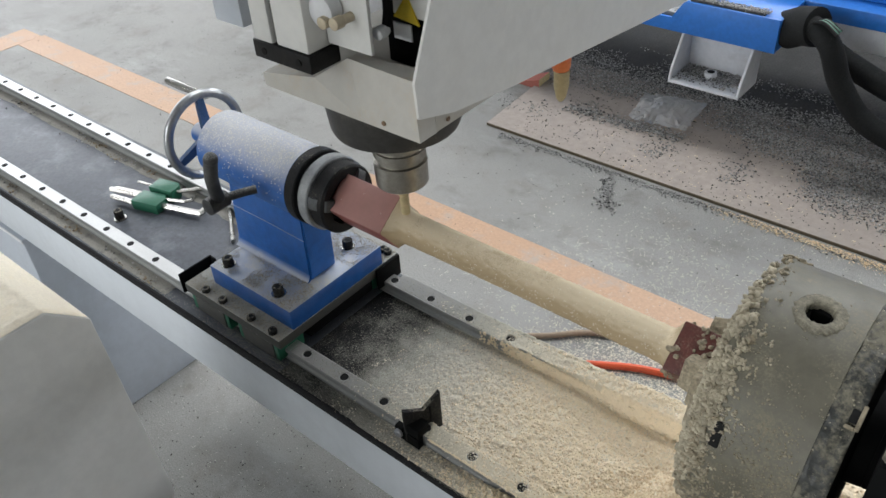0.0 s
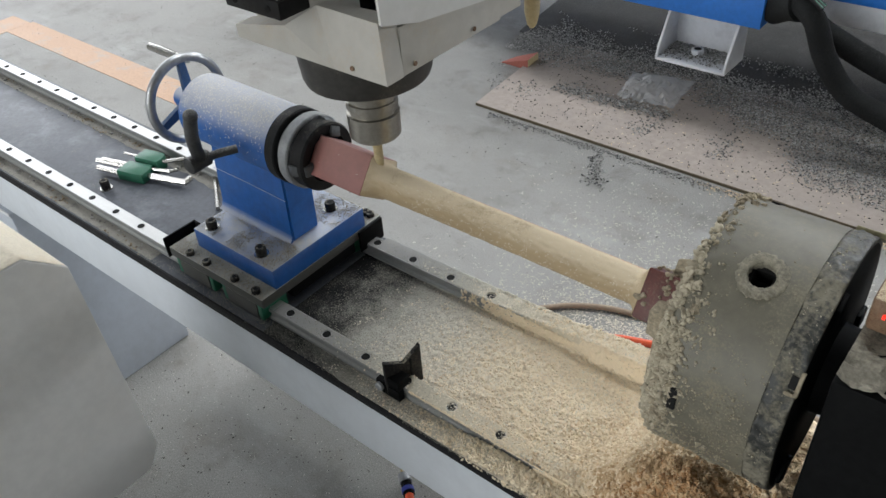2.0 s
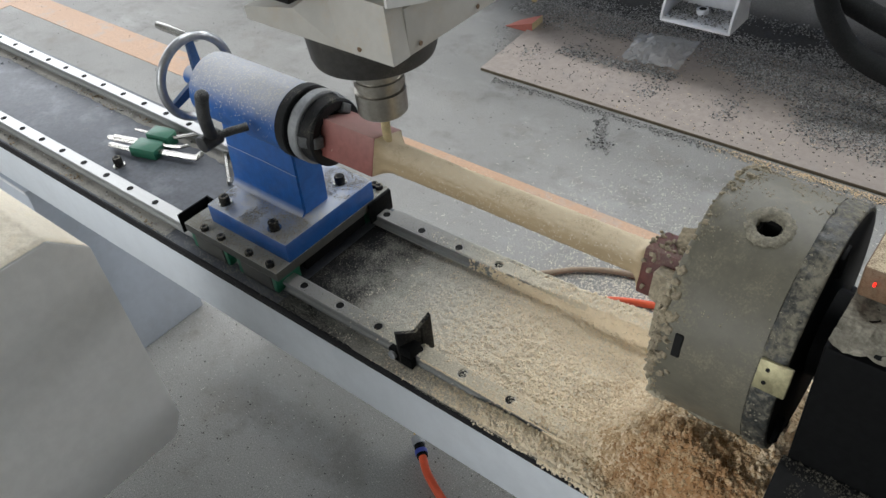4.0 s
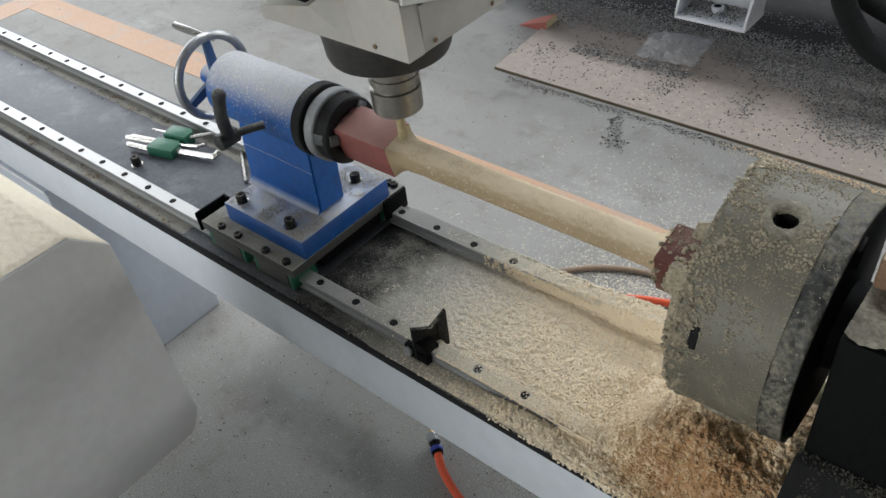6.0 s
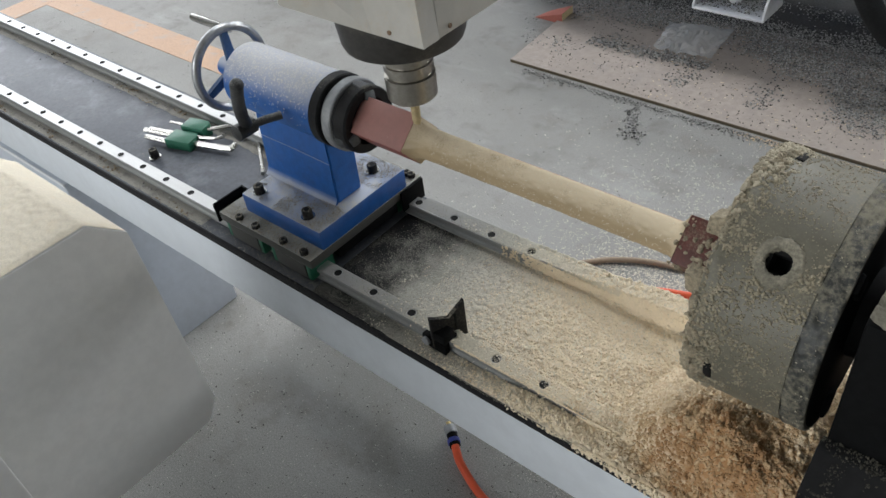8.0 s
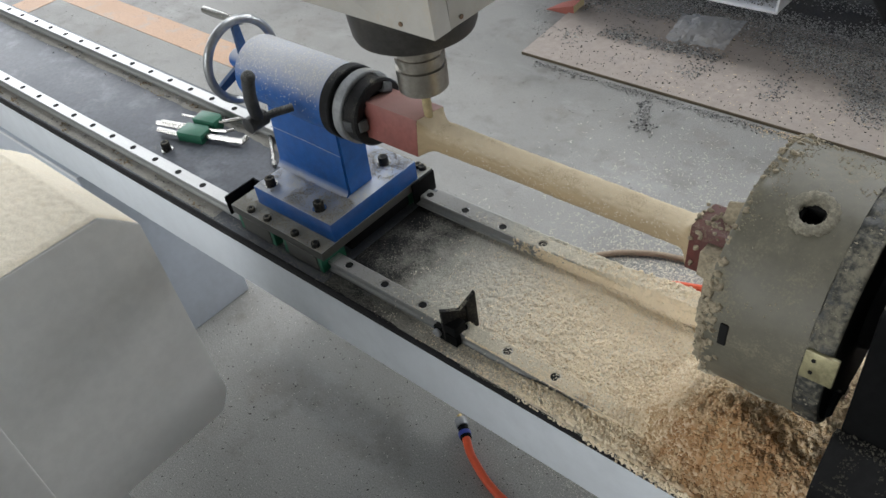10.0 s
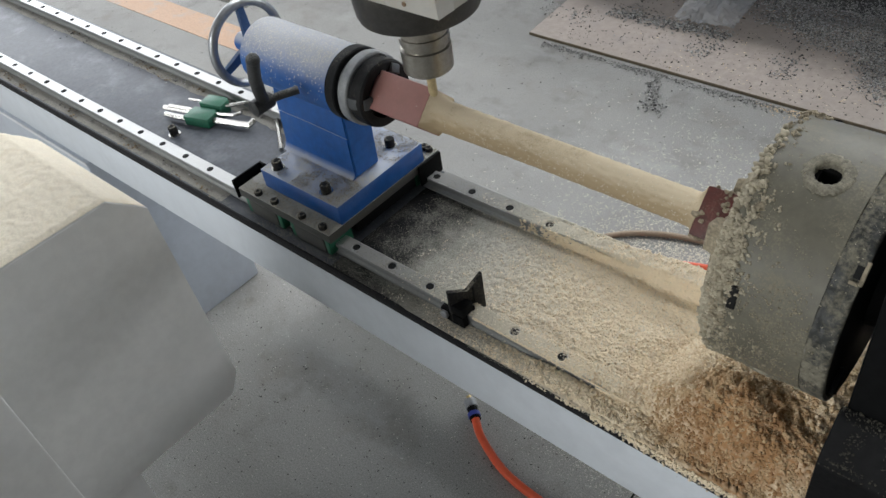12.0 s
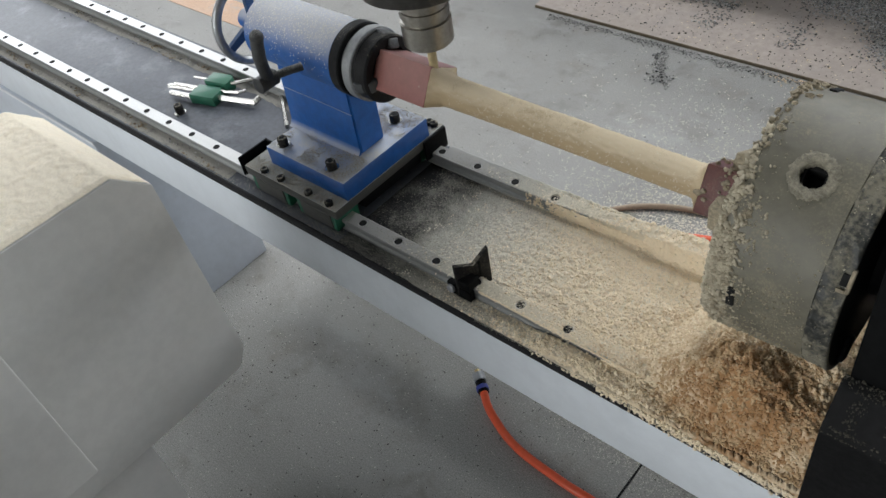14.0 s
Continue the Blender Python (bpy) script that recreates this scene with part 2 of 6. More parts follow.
M["chips_white"] = piece_colours("chips_white", (0.6, 0.59, 0.56), (0.8, 0.79, 0.76))
M["lever_iron"] = surface("lever_iron", (0.035, 0.037, 0.04), 0.5, 0.1, 0.3, 180, 15, 0.0006, dust=0.6, dustcol=(0.32, 0.32, 0.31), dust_side=0.15)
M["spoke_blue"] = surface("spoke_blue", (0.03, 0.085, 0.2), 0.5, 0, 0.2, 120, 20, 0.0003, dust=0.5, dustcol=(0.3, 0.31, 0.33), dust_side=0.3)
M["nut_steel"] = surface("nut_steel", (0.36, 0.34, 0.3), 0.3, 0.9, 0.15, 200, 30, 0.0002, dust=0.3, dustcol=(0.3, 0.26, 0.2), dust_side=0.25)
M["jaw_steel"] = surface("jaw_steel", (0.1, 0.105, 0.11), 0.5, 0.4, 0.25, 160, 20, 0.0004, dust=0.4, dustcol=(0.28, 0.27, 0.24), dust_side=0.3)
M["chips_floor"] = piece_colours("chips_floor", (0.33, 0.32, 0.29), (0.58, 0.56, 0.5))
M["chips_scatter"] = piece_colours("chips_scatter", (0.45, 0.42, 0.35), (0.75, 0.71, 0.6))
M["chips_dull"] = piece_colours("chips_dull", (0.26, 0.235, 0.175), (0.46, 0.42, 0.32))
M["pellets"] = piece_colours("pellets", (0.035, 0.035, 0.034), (0.46, 0.45, 0.43), 0.5)
M["specks_dark"] = piece_colours("specks_dark", (0.02, 0.018, 0.016), (0.1, 0.09, 0.08))
M["specks_brown"] = piece_colours("specks_brown", (0.1, 0.075, 0.045), (0.32, 0.25, 0.16))
M["margin_dust"] = surface("margin_dust", (0.27, 0.258, 0.23), 0.95, 0, 0.25, 600, 18, 0.0006, stain=(0.1, 0.098, 0.095), stain_amount=0.7)
M["chips_crumb"] = piece_colours("chips_crumb", (0.26, 0.235, 0.18), (0.56, 0.51, 0.41))
M["clumps_cream"] = piece_colours("clumps_cream", (0.81, 0.69, 0.505), (0.86, 0.745, 0.56), 0.95)
M["clumps_tan"] = piece_colours("clumps_tan", (0.66, 0.52, 0.345), (0.77, 0.64, 0.46), 0.95)
M["clumps_brown"] = piece_colours("clumps_brown", (0.34, 0.195, 0.09), (0.44, 0.265, 0.13), 0.95)
M["clumps_mid"] = piece_colours("clumps_mid", (0.46, 0.31, 0.17), (0.58, 0.42, 0.25), 0.95)
M["foot_black"] = surface("foot_black", (0.008, 0.008, 0.0085), 0.55, 0, 0.3, 180, 20, 0.0006, dust=0.34, dustcol=(0.13, 0.122, 0.095), dust_side=0.1, grain_scale=350)
M["clumps_dark"] = piece_colours("clumps_dark", (0.025, 0.024, 0.019), (0.085, 0.079, 0.06), 0.95)
M["clumps_crust"] = piece_colours("clumps_crust", (0.3, 0.265, 0.195), (0.52, 0.465, 0.35), 0.95)
M["clumps_grey"] = piece_colours("clumps_grey", (0.235, 0.207, 0.15), (0.38, 0.338, 0.245), 0.95)
M["mat_board"] = surface("mat_board", (0.345, 0.295, 0.258), 0.65, 0, 0.12, 60, 3, 0.0006, stain=(0.3, 0.27, 0.25), stain_amount=0.6, dust=0.2, dustcol=(0.5, 0.44, 0.36))
M["board_edge"] = surface("board_edge", (0.17, 0.135, 0.09), 0.8, 0, 0.2)
# swarf colour lowered to paint in the shade under the machine
M["swarf_dark"] = surface("swarf_dark", (0.062, 0.06, 0.057), 0.8, 0, 0.35, 160, 6, 0.003, stain=(0.1, 0.096, 0.09), stain_amount=0.5)
M["red_hose"] = surface("red_hose", (0.72, 0.1, 0.035), 0.35, 0, 0.08, 90, 20, 0.0002)
M["brown_cable"] = surface("brown_cable", (0.3, 0.22, 0.15), 0.6, 0, 0.15, 120, 20, 0.0004, dust=0.4)
M["conduit"] = surface("conduit", (0.016, 0.017, 0.017), 0.85, 0, 0.25, 250, 15, 0.0008, dust=0.4, dustcol=(0.11, 0.11, 0.1))
M["white_foot"] = surface("white_foot", (0.7, 0.71, 0.73), 0.5, 0, 0.05, 60, 8, 0.0003, stain=(0.3, 0.3, 0.3), stain_amount=0.25)
M["green_plastic"] = surface("green_plastic", (0.014, 0.115, 0.065), 0.45, 0, 0.12, 120, 20, 0.0003, dust=0.3, dustcol=(0.3, 0.32, 0.28), dust_side=0.3)
M["yellow_sign"] = surface("yellow_sign", (0.75, 0.55, 0.03), 0.5, 0, 0.08)
M["brass"] = surface("brass", (0.6, 0.45, 0.2), 0.35, 0.8, 0.1)
M["tool_wood"] = surface("tool_wood", (0.5, 0.4, 0.22), 0.6, 0, 0.15, dust=0.5, dust_side=0.5)
M["orange_plastic"] = surface("orange_plastic", (0.75, 0.2, 0.06), 0.5, 0, 0.1)
M["blue_ring"] = surface("blue_ring", (0.03, 0.05, 0.3), 0.4)
M["label_plate"] = surface("label_plate", (0.3, 0.275, 0.16), 0.45, 0.5, 0.25, 160, 40, 0.0004, dust=0.3, stain=(0.16, 0.14, 0.08), stain_amount=0.6)
M["brick_red"] = surface("brick_red", (0.4, 0.13, 0.1), 0.8, 0, 0.2)
M["motor_brown"] = surface("motor_brown", (0.13, 0.062, 0.03), 0.6, 0, 0.2, dust=0.7, dust_side=0.15)
M["caked_top"] = surface("caked_top", (0.24, 0.222, 0.175), 0.95, 0, 0.35, 300, 40, 0.003, stain=(0.12, 0.11, 0.085), stain_amount=0.7)
bag, bn, bl = nodes_of("clear_bag")
bb = bn["Principled BSDF"]
bb.inputs["Base Color"].default_value = (0.8, 0.81, 0.81, 1)
bb.inputs["Roughness"].default_value = 0.28
bb.inputs["Alpha"].default_value = 0.4
M["bag"] = bag
led, ln, ll = nodes_of("led")
ln["Principled BSDF"].inputs["Emission Color"].default_value = (1, 0.02, 0.01, 1)
ln["Principled BSDF"].inputs["Emission Strength"].default_value = 2
ln["Principled BSDF"].inputs["Base Color"].default_value = (0.6, 0.02, 0.02, 1)
M["led"] = led

for k in ("black_clean", "black_iron", "black_dusty", "carriage_steel", "hole_dark", "black_edge", "conduit", "bed_sawdust", "edge_sawdust", "sawdust", "shavings"):
    M[k].node_tree.nodes["Principled BSDF"].inputs["Specular IOR Level"].default_value = 0.2
for k in ("black_clean", "foot_black"):
    M[k].node_tree.nodes["Principled BSDF"].inputs["Specular IOR Level"].default_value = 0.08

# ---------------------------------------------------------------- mesh helpers
HOME = {}


def thing(name, place, label, category, group="", kind=""):
    ob = new(name)
    ob.location = place
    ob.empty_display_size = 0.05
    HOME[ob.name] = Vector(place)
    return tagged(ob, label, category, group, kind)


def finish(name, bm, material, smooth=None):
    me = bpy.data.meshes.new(name)
    bmesh.ops.recalc_face_normals(bm, faces=bm.faces[:])
    if smooth is not None:
        for f in bm.faces:
            f.smooth = True
        for e in bm.edges:
            if len(e.link_faces) == 2 and e.calc_face_angle(0) > radians(smooth):
                e.smooth = False
    bm.to_mesh(me)
    bm.free()
    me.materials.append(M[material])
    return me


def part(name, bm, material, parent, label="", at=None, smooth=35):
    """One mesh under a thing or a part. The bmesh is in world metres; at: the part's own origin."""
    home = Vector(at) if at is not None else HOME[parent.name]
    bmesh.ops.translate(bm, verts=bm.verts[:], vec=-home)
    ob = new(name, finish(name, bm, material, smooth))
    HOME[ob.name] = home
    ob.parent = parent
    ob.location = home - HOME[parent.name]
    return tagged(ob, label)


def solo(name, bm, material, place, label, category="", group="", kind="", smooth=35):
    """A thing that is one mesh, with its origin at place."""
    bmesh.ops.translate(bm, verts=bm.verts[:], vec=-Vector(place))
    ob = new(name, finish(name, bm, material, smooth))
    ob.location = place
    HOME[ob.name] = Vector(place)
    return tagged(ob, label, category, group, kind)


def box(x0, x1, y0, y1, z0, z1, bevel=0.0, bm=None, seg=2, turn=None):
    bm = bm or bmesh.new()
    made = bmesh.ops.create_cube(bm, size=1)["verts"]
    c = Vector(((x0 + x1) / 2, (y0 + y1) / 2, (z0 + z1) / 2))
    bmesh.ops.scale(bm, verts=made, vec=(abs(x1 - x0), abs(y1 - y0), abs(z1 - z0)))
    if bevel:
        edges = list({e for v in made for e in v.link_edges})
        made = bmesh.ops.bevel(bm, geom=edges, offset=bevel, segments=seg, affect="EDGES", profile=0.5)["verts"] + [v for v in made if v.is_valid]
        made = list(set(made))
    m = Matrix.Translation(c) @ (turn if turn else Matrix())
    bmesh.ops.transform(bm, matrix=m, verts=made)
    return bm


def prism(points, axis, a, b, bevel=0.0, bm=None):
    """A polygon in the plane across axis, drawn out from a to b. points: the two other coordinates in order."""
    bm = bm or bmesh.new()

    def put(p, v):
        return {"x": (v, p[0], p[1]), "y": (p[0], v, p[1]), "z": (p[0], p[1], v)}[axis]
    lo, hi = [bm.verts.new(put(p, a)) for p in points], [bm.verts.new(put(p, b)) for p in points]
    faces = [bm.faces.new(lo), bm.faces.new(hi[::-1])]
    for i in range(len(points)):
        j = (i + 1) % len(points)
        faces.append(bm.faces.new((lo[i], hi[i], hi[j], lo[j])))
    if bevel:
        bmesh.ops.bevel(bm, geom=list({e for f in faces for e in f.edges}), offset=bevel, segments=2, affect="EDGES", profile=0.5)
    return bm


def lathe(profile, axis="x", centre=(0, 0, 0), seg=48, bm=None, closed=False, warp=None):
    """Turn a profile of (along, radius) about an axis through centre."""
    bm = bm or bmesh.new()
    rings = []
    for i, (s, r) in enumerate(profile):
        ring = []
        for k in range(seg):
            a = 2 * math.pi * k / seg
            rr = r + (warp(s, a, r) if warp else 0)
            u, v = rr * math.cos(a), rr * math.sin(a)
            p = {"x": (s, -v, u), "y": (u, s, v), "z": (u, v, s)}[axis]
            ring.append(bm.verts.new(Vector(p) + Vector(centre)))
        rings.append(ring)
    pairs = list(zip(rings, rings[1:])) + ([(rings[-1], rings[0])] if closed else [])
    for r0, r1 in pairs:
        for k in range(seg):
            bm.faces.new((r0[k], r0[(k + 1) % seg], r1[(k + 1) % seg], r1[k]))
    if not closed:
        for r in (rings[0], rings[-1]):
            bm.faces.new(r)
    return bm


def tube(path, radius, seg=10, bm=None, ribs=0.0):
    """A round bar or hose along a list of points."""
    bm = bm or bmesh.new()
    pts = [Vector(p) for p in path]
    rings = []
    side = Vector((0, 0, 1))
    for i, p in enumerate(pts):
        d = (pts[min(i + 1, len(pts) - 1)] - pts[max(i - 1, 0)]).normalized()
        if abs(d.dot(side)) > 0.95:
            side = Vector((1, 0, 0)) if abs(d.x) < 0.9 else Vector((0, 1, 0))
        u = d.cross(side).normalized()
        v = u.cross(d).normalized()
        r = radius * (1 + (ribs if i % 2 else 0))
        rings.append([bm.verts.new(p + r * (math.cos(2 * math.pi * k / seg) * u + math.sin(2 * math.pi * k / seg) * v)) for k in range(seg)])
    for r0, r1 in zip(rings, rings[1:]):
        for k in range(seg):
            bm.faces.new((r0[k], r0[(k + 1) % seg], r1[(k + 1) % seg], r1[k]))
    bm.faces.new(rings[0])
    bm.faces.new(rings[-1])
    return bm


def smooth_path(points, steps=8):
    """A soft curve through a few points."""
    p = [Vector(q) for q in points]
    p = [2 * p[0] - p[1]] + p + [2 * p[-1] - p[-2]]
    out = []
    for i in range(1, len(p) - 2):
        for k in range(steps):
            t = k / steps
            a, b, c, d = p[i - 1], p[i], p[i + 1], p[i + 2]
            out.append(0.5 * (2 * b + (c - a) * t + (2 * a - 5 * b + 4 * c - d) * t * t + (3 * b - a - 3 * c + d) * t ** 3))
    return out + [p[-2]]


def cap_screw(name, x, y, z, r, h, parent, material="black_dusty", label=""):
    """A socket head cap screw standing on z: a rim with a hexagon recess."""
    bm = lathe([(z, r * 1.0), (z + h * 0.9, r), (z + h, r * 0.9), (z + h, r * 0.55)], "z", (x, y, 0), 16)
    bm.faces.ensure_lookup_table()
    ob = part(name, bm, material, parent, label)
    pit = lathe([(z + h - 0.0002, r * 0.55), (z + h + 0.0003, r * 0.53)], "z", (x, y, 0), 6)
    part("socket", pit, "hole_dark", ob, at=HOME[parent.name])
    return ob


def fade(v, a, b):
    k = min(1, max(0, (v - a) / (b - a)))
    return k * k * (3 - 2 * k)


def flakes(rng, places, length, width, curl=0.5, flat=0.35):
    """Loose shavings as one mesh: short bent strips lying at (place, normal)."""
    verts, faces = [], []
    for p, nrm in places:
        p, nrm = Vector(p), Vector(nrm)
        t = nrm.orthogonal().normalized()
        t.rotate(Matrix.Rotation(rng.uniform(0, 6.283), 3, nrm))
        t = (t + nrm * rng.uniform(-flat, flat)).normalized()
        s = t.cross(nrm).normalized()
        up = s.cross(t)
        ln, wd, cu = rng.uniform(0.5, 1.2) * length, rng.uniform(0.6, 1.3) * width, rng.uniform(0.1, curl)
        b = len(verts)
        for k in (-1, 0, 1):
            c = p + t * (k * ln / 2) + up * (width * 0.3 + (1 - k * k) * cu * ln * 0.4)
            verts += [c - s * wd / 2, c + s * wd / 2]
        faces += [(b, b + 1, b + 3, b + 2), (b + 2, b + 3, b + 5, b + 4)]
    return verts, faces


def grit(rng, verts, faces, p, size):
    """One pellet: a small lopsided box of six corners."""
    b = len(verts)
    p = Vector(p)
    t = Matrix.Rotation(rng.uniform(0, 6.28), 3, "Z") @ Matrix.Rotation(rng.uniform(0, 6.28), 3, "X")
    s = size * rng.uniform(0.5, 1.1)
    for q in ((1, 0, 0), (-1, 0.1, 0), (0, 0.55, 0.1), (0.1, -0.55, 0), (0, 0.1, 0.6), (0, 0, -0.5)):
        v = p + t @ (Vector(q) * s) + Vector((0, 0, size * 0.45))
        verts.append(v)
    for f in ((0, 2, 4), (2, 1, 4), (1, 3, 4), (3, 0, 4), (2, 0, 5), (1, 2, 5), (3, 1, 5), (0, 3, 5)):
        faces.append(tuple(b + i for i in f))


def clumps(rng, places, detail=1, wild=0.45):
    """Soft lumps as one mesh: small lopsided balls at (place, radius)."""
    bm = bmesh.new()
    bmesh.ops.create_icosphere(bm, subdivisions=detail, radius=1)
    ball, tris = [v.co.copy() for v in bm.verts], [tuple(v.index for v in f.verts) for f in bm.faces]
    bm.free()
    verts, faces = [], []
    for p, r in places:
        b, p = len(verts), Vector(p)
        t = Euler((rng.uniform(0, 6.28), rng.uniform(0, 6.28), rng.uniform(0, 6.28))).to_matrix() @ Matrix.Diagonal((rng.uniform(0.7, 1.5), rng.uniform(0.7, 1.1), rng.uniform(0.5, 0.9)))
        verts += [p + t @ (q * (r * (1 + rng.uniform(-wild, wild)))) for q in ball]
        faces += [tuple(b + i for i in f) for f in tris]
    return verts, faces


def loose(name, data, material, parent=None, label="", category="", smooth=False):
    """Countless small bits as one object of kind stuff."""
    verts, faces = data
    home = HOME[parent.name] if parent else Vector((0, 0, 0))
    me = bpy.data.meshes.new(name)
    me.from_pydata([tuple(Vector(v) - home) for v in verts], [], faces)
    me.materials.append(M[material])
    me.polygons.foreach_set("use_smooth", [smooth] * len(me.polygons))
    ob = new(name, me)
    if parent:
        ob.parent = parent
    return tagged(ob, label, category, "", "stuff")

# ---------------------------------------------------------------- the hall
def hall():
    solo("floor", box(-9, 7.2, -7.2, 8.2, -0.2, 0, 0), "concrete", (0, 0, 0), "grey worn concrete workshop floor with specks", kind="structure")
    # walls with a wide door in the west and windows in the south, the upper one for the added fill
    for nm, parts in (("wall_north", [(-9.2, 3.9, 8, 8.2, 0, 4.0), (-9.2, 3.9, 8, 8.2, 5.4, 6), (-9.2, -4.1, 8, 8.2, 4.0, 5.4), (3.1, 3.9, 8, 8.2, 4.0, 5.4), (6.5, 7.2, 8, 8.2, 0, 6), (3.9, 6.5, 8, 8.2, 0, 1.15), (3.9, 6.5, 8, 8.2, 2.85, 6)]),
                      ("wall_east", [(7, 7.2, -7, 8, 0, 6)]),
                      ("wall_west", [(-9.2, -9, -7, -1.4, 0, 6), (-9.2, -9, 5.8, 8, 0, 6), (-9.2, -9, -1.4, 5.8, 5.6, 6), (-9.2, -9, -1.4, 5.8, 0, 0.4)]),
                      ("wall_south", [(-9.2, 7.2, -7.2, -7, 0, 1.27), (-9.2, 7.2, -7.2, -7, 1.97, 2.9), (-9.2, 7.2, -7.2, -7, 4.5, 6), (-9.2, -6.25, -7.2, -7, 2.9, 4.5), (-0.15, 7.2, -7.2, -7, 2.9, 4.5), (-9.2, -4.25, -7.2, -7, 1.27, 1.97), (2.25, 7.2, -7.2, -7, 1.27, 1.97)])):
        bm = bmesh.new()
        for p in parts:
            box(*p, bm=bm)
        solo(nm, bm, "hall_wall", (0, 0, 0), "pale plastered workshop wall", kind="structure")
    bm = bmesh.new()
    for p in ((-9.2, 7.2, -7.2, 2.15, 6, 6.2), (-9.2, 7.2, 4.25, 8.2, 6, 6.2), (-9.2, -3.85, 2.15, 4.25, 6, 6.2), (2.25, 7.2, 2.15, 4.25, 6, 6.2)):
        box(*p, bm=bm)
    solo("ceiling", bm, "hall_roof", (0, 0, 6), "grey sheet roof with a skylight", kind="structure")
    # floor markings: a long band and a cross band
    bm = bmesh.new()
    box(-2.72, 0.62, 0.836, 0.949, 0.0, 0.0015, bm=bm)
    solo("floor_marking", bm, "orange_paint", (0, 0.88, 0), "worn orange line painted on the concrete", kind="structure")
    solo("floor_joint", box(0.273, 0.2765, -2.5, 0.26, -0.001, 0.0012), "hole_dark", (0.275, 0, 0), "dark saw-cut joint in the concrete", kind="structure")
    bm = box(-2.86, -2.722, -1.5, 0.937, 0.0, 0.0015)
    solo("floor_marking", bm, "orange_paint", (-2.79, -0.3, 0), "worn orange line painted on the concrete", kind="structure")


hall()


# ---------------------------------------------------------------- the lathe bed
def bed():
    t = thing("lathe_bed", (0, AX_Y, 0), "long blue-grey painted steel lathe bed with a black top plate", "machine bed")
    part("beam", box(-2.4, 1.4, -0.03, 0.187, 0.462, 0.5485, 0.004), "beam_front_lit", t, "blue-grey painted square steel beam")
    part("top_plate", box(-2.4, 1.4, -0.0298, 0.1868, 0.5485, BED, 0.001), "black_bed", t, "dark blue-black bed plate with dust, smears and painted-in reflections")
    bm = box(-2.4, 1.4, -0.0325, -0.0299, 0.5488, BED + 0.0006, 0.0006)
    part("edge_strip", bm, "black_edge", t, "black edge of the bed plate")
    # pedestals under the beam
    for x0, x1 in ((-1.25, -0.687), (0.75, 1.3)):
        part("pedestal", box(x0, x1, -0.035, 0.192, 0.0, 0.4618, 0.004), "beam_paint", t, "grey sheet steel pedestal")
        part("flange", box(x0, x1, -0.0365, -0.0345, 0.455, 0.4626, 0.0005), "white_foot", t)
    # unseen bar, added to throw shade on the floor in front of the bed
    part("rear_shade_bar", box(-0.5, 0.749, 0.205, 0.26, 0.08, 0.44, 0.003), "beam_paint", t, "unseen grey bar added behind the bed to shade the floor")
    # guide rails with counterbored holes
    for y, first in ((0.0, 0.0), (0.157, -0.0065)):
        prof = [(y - 0.0095, BED), (y - 0.0095, BED + 0.004), (y - 0.0075, BED + 0.007), (y - 0.0075, BED + 0.010), (y - 0.0098, BED + 0.0125), (y - 0.0098, RAIL - 0.001), (y - 0.0088, RAIL),
                (y + 0.0088, RAIL), (y + 0.0098, RAIL - 0.001), (y + 0.0098, BED + 0.0125), (y + 0.0075, BED + 0.010), (y + 0.0075, BED + 0.007), (y + 0.0095, BED + 0.004), (y + 0.0095, BED)]
        rail = part("guide_rail", prism(prof, "x", -2.38, 1.38), "rail_steel", t, "bright ground steel linear guide rail", smooth=20)
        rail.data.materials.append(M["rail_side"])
        # dusty flanks and bevels also get a darker steel that paints their shade
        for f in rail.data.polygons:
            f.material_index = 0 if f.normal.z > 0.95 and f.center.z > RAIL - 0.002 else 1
        for k in range(-38, 10):
            x = first + 0.06 * k
            if x > 0.5:
                continue
            bm = lathe([(RAIL - 0.002, 0.005), (RAIL + 0.0004, 0.005)], "z", (x, y, 0), 14)
            part("bolt_hole", bm, "hole_dark", rail, at=HOME[t.name])
    return t


bed()


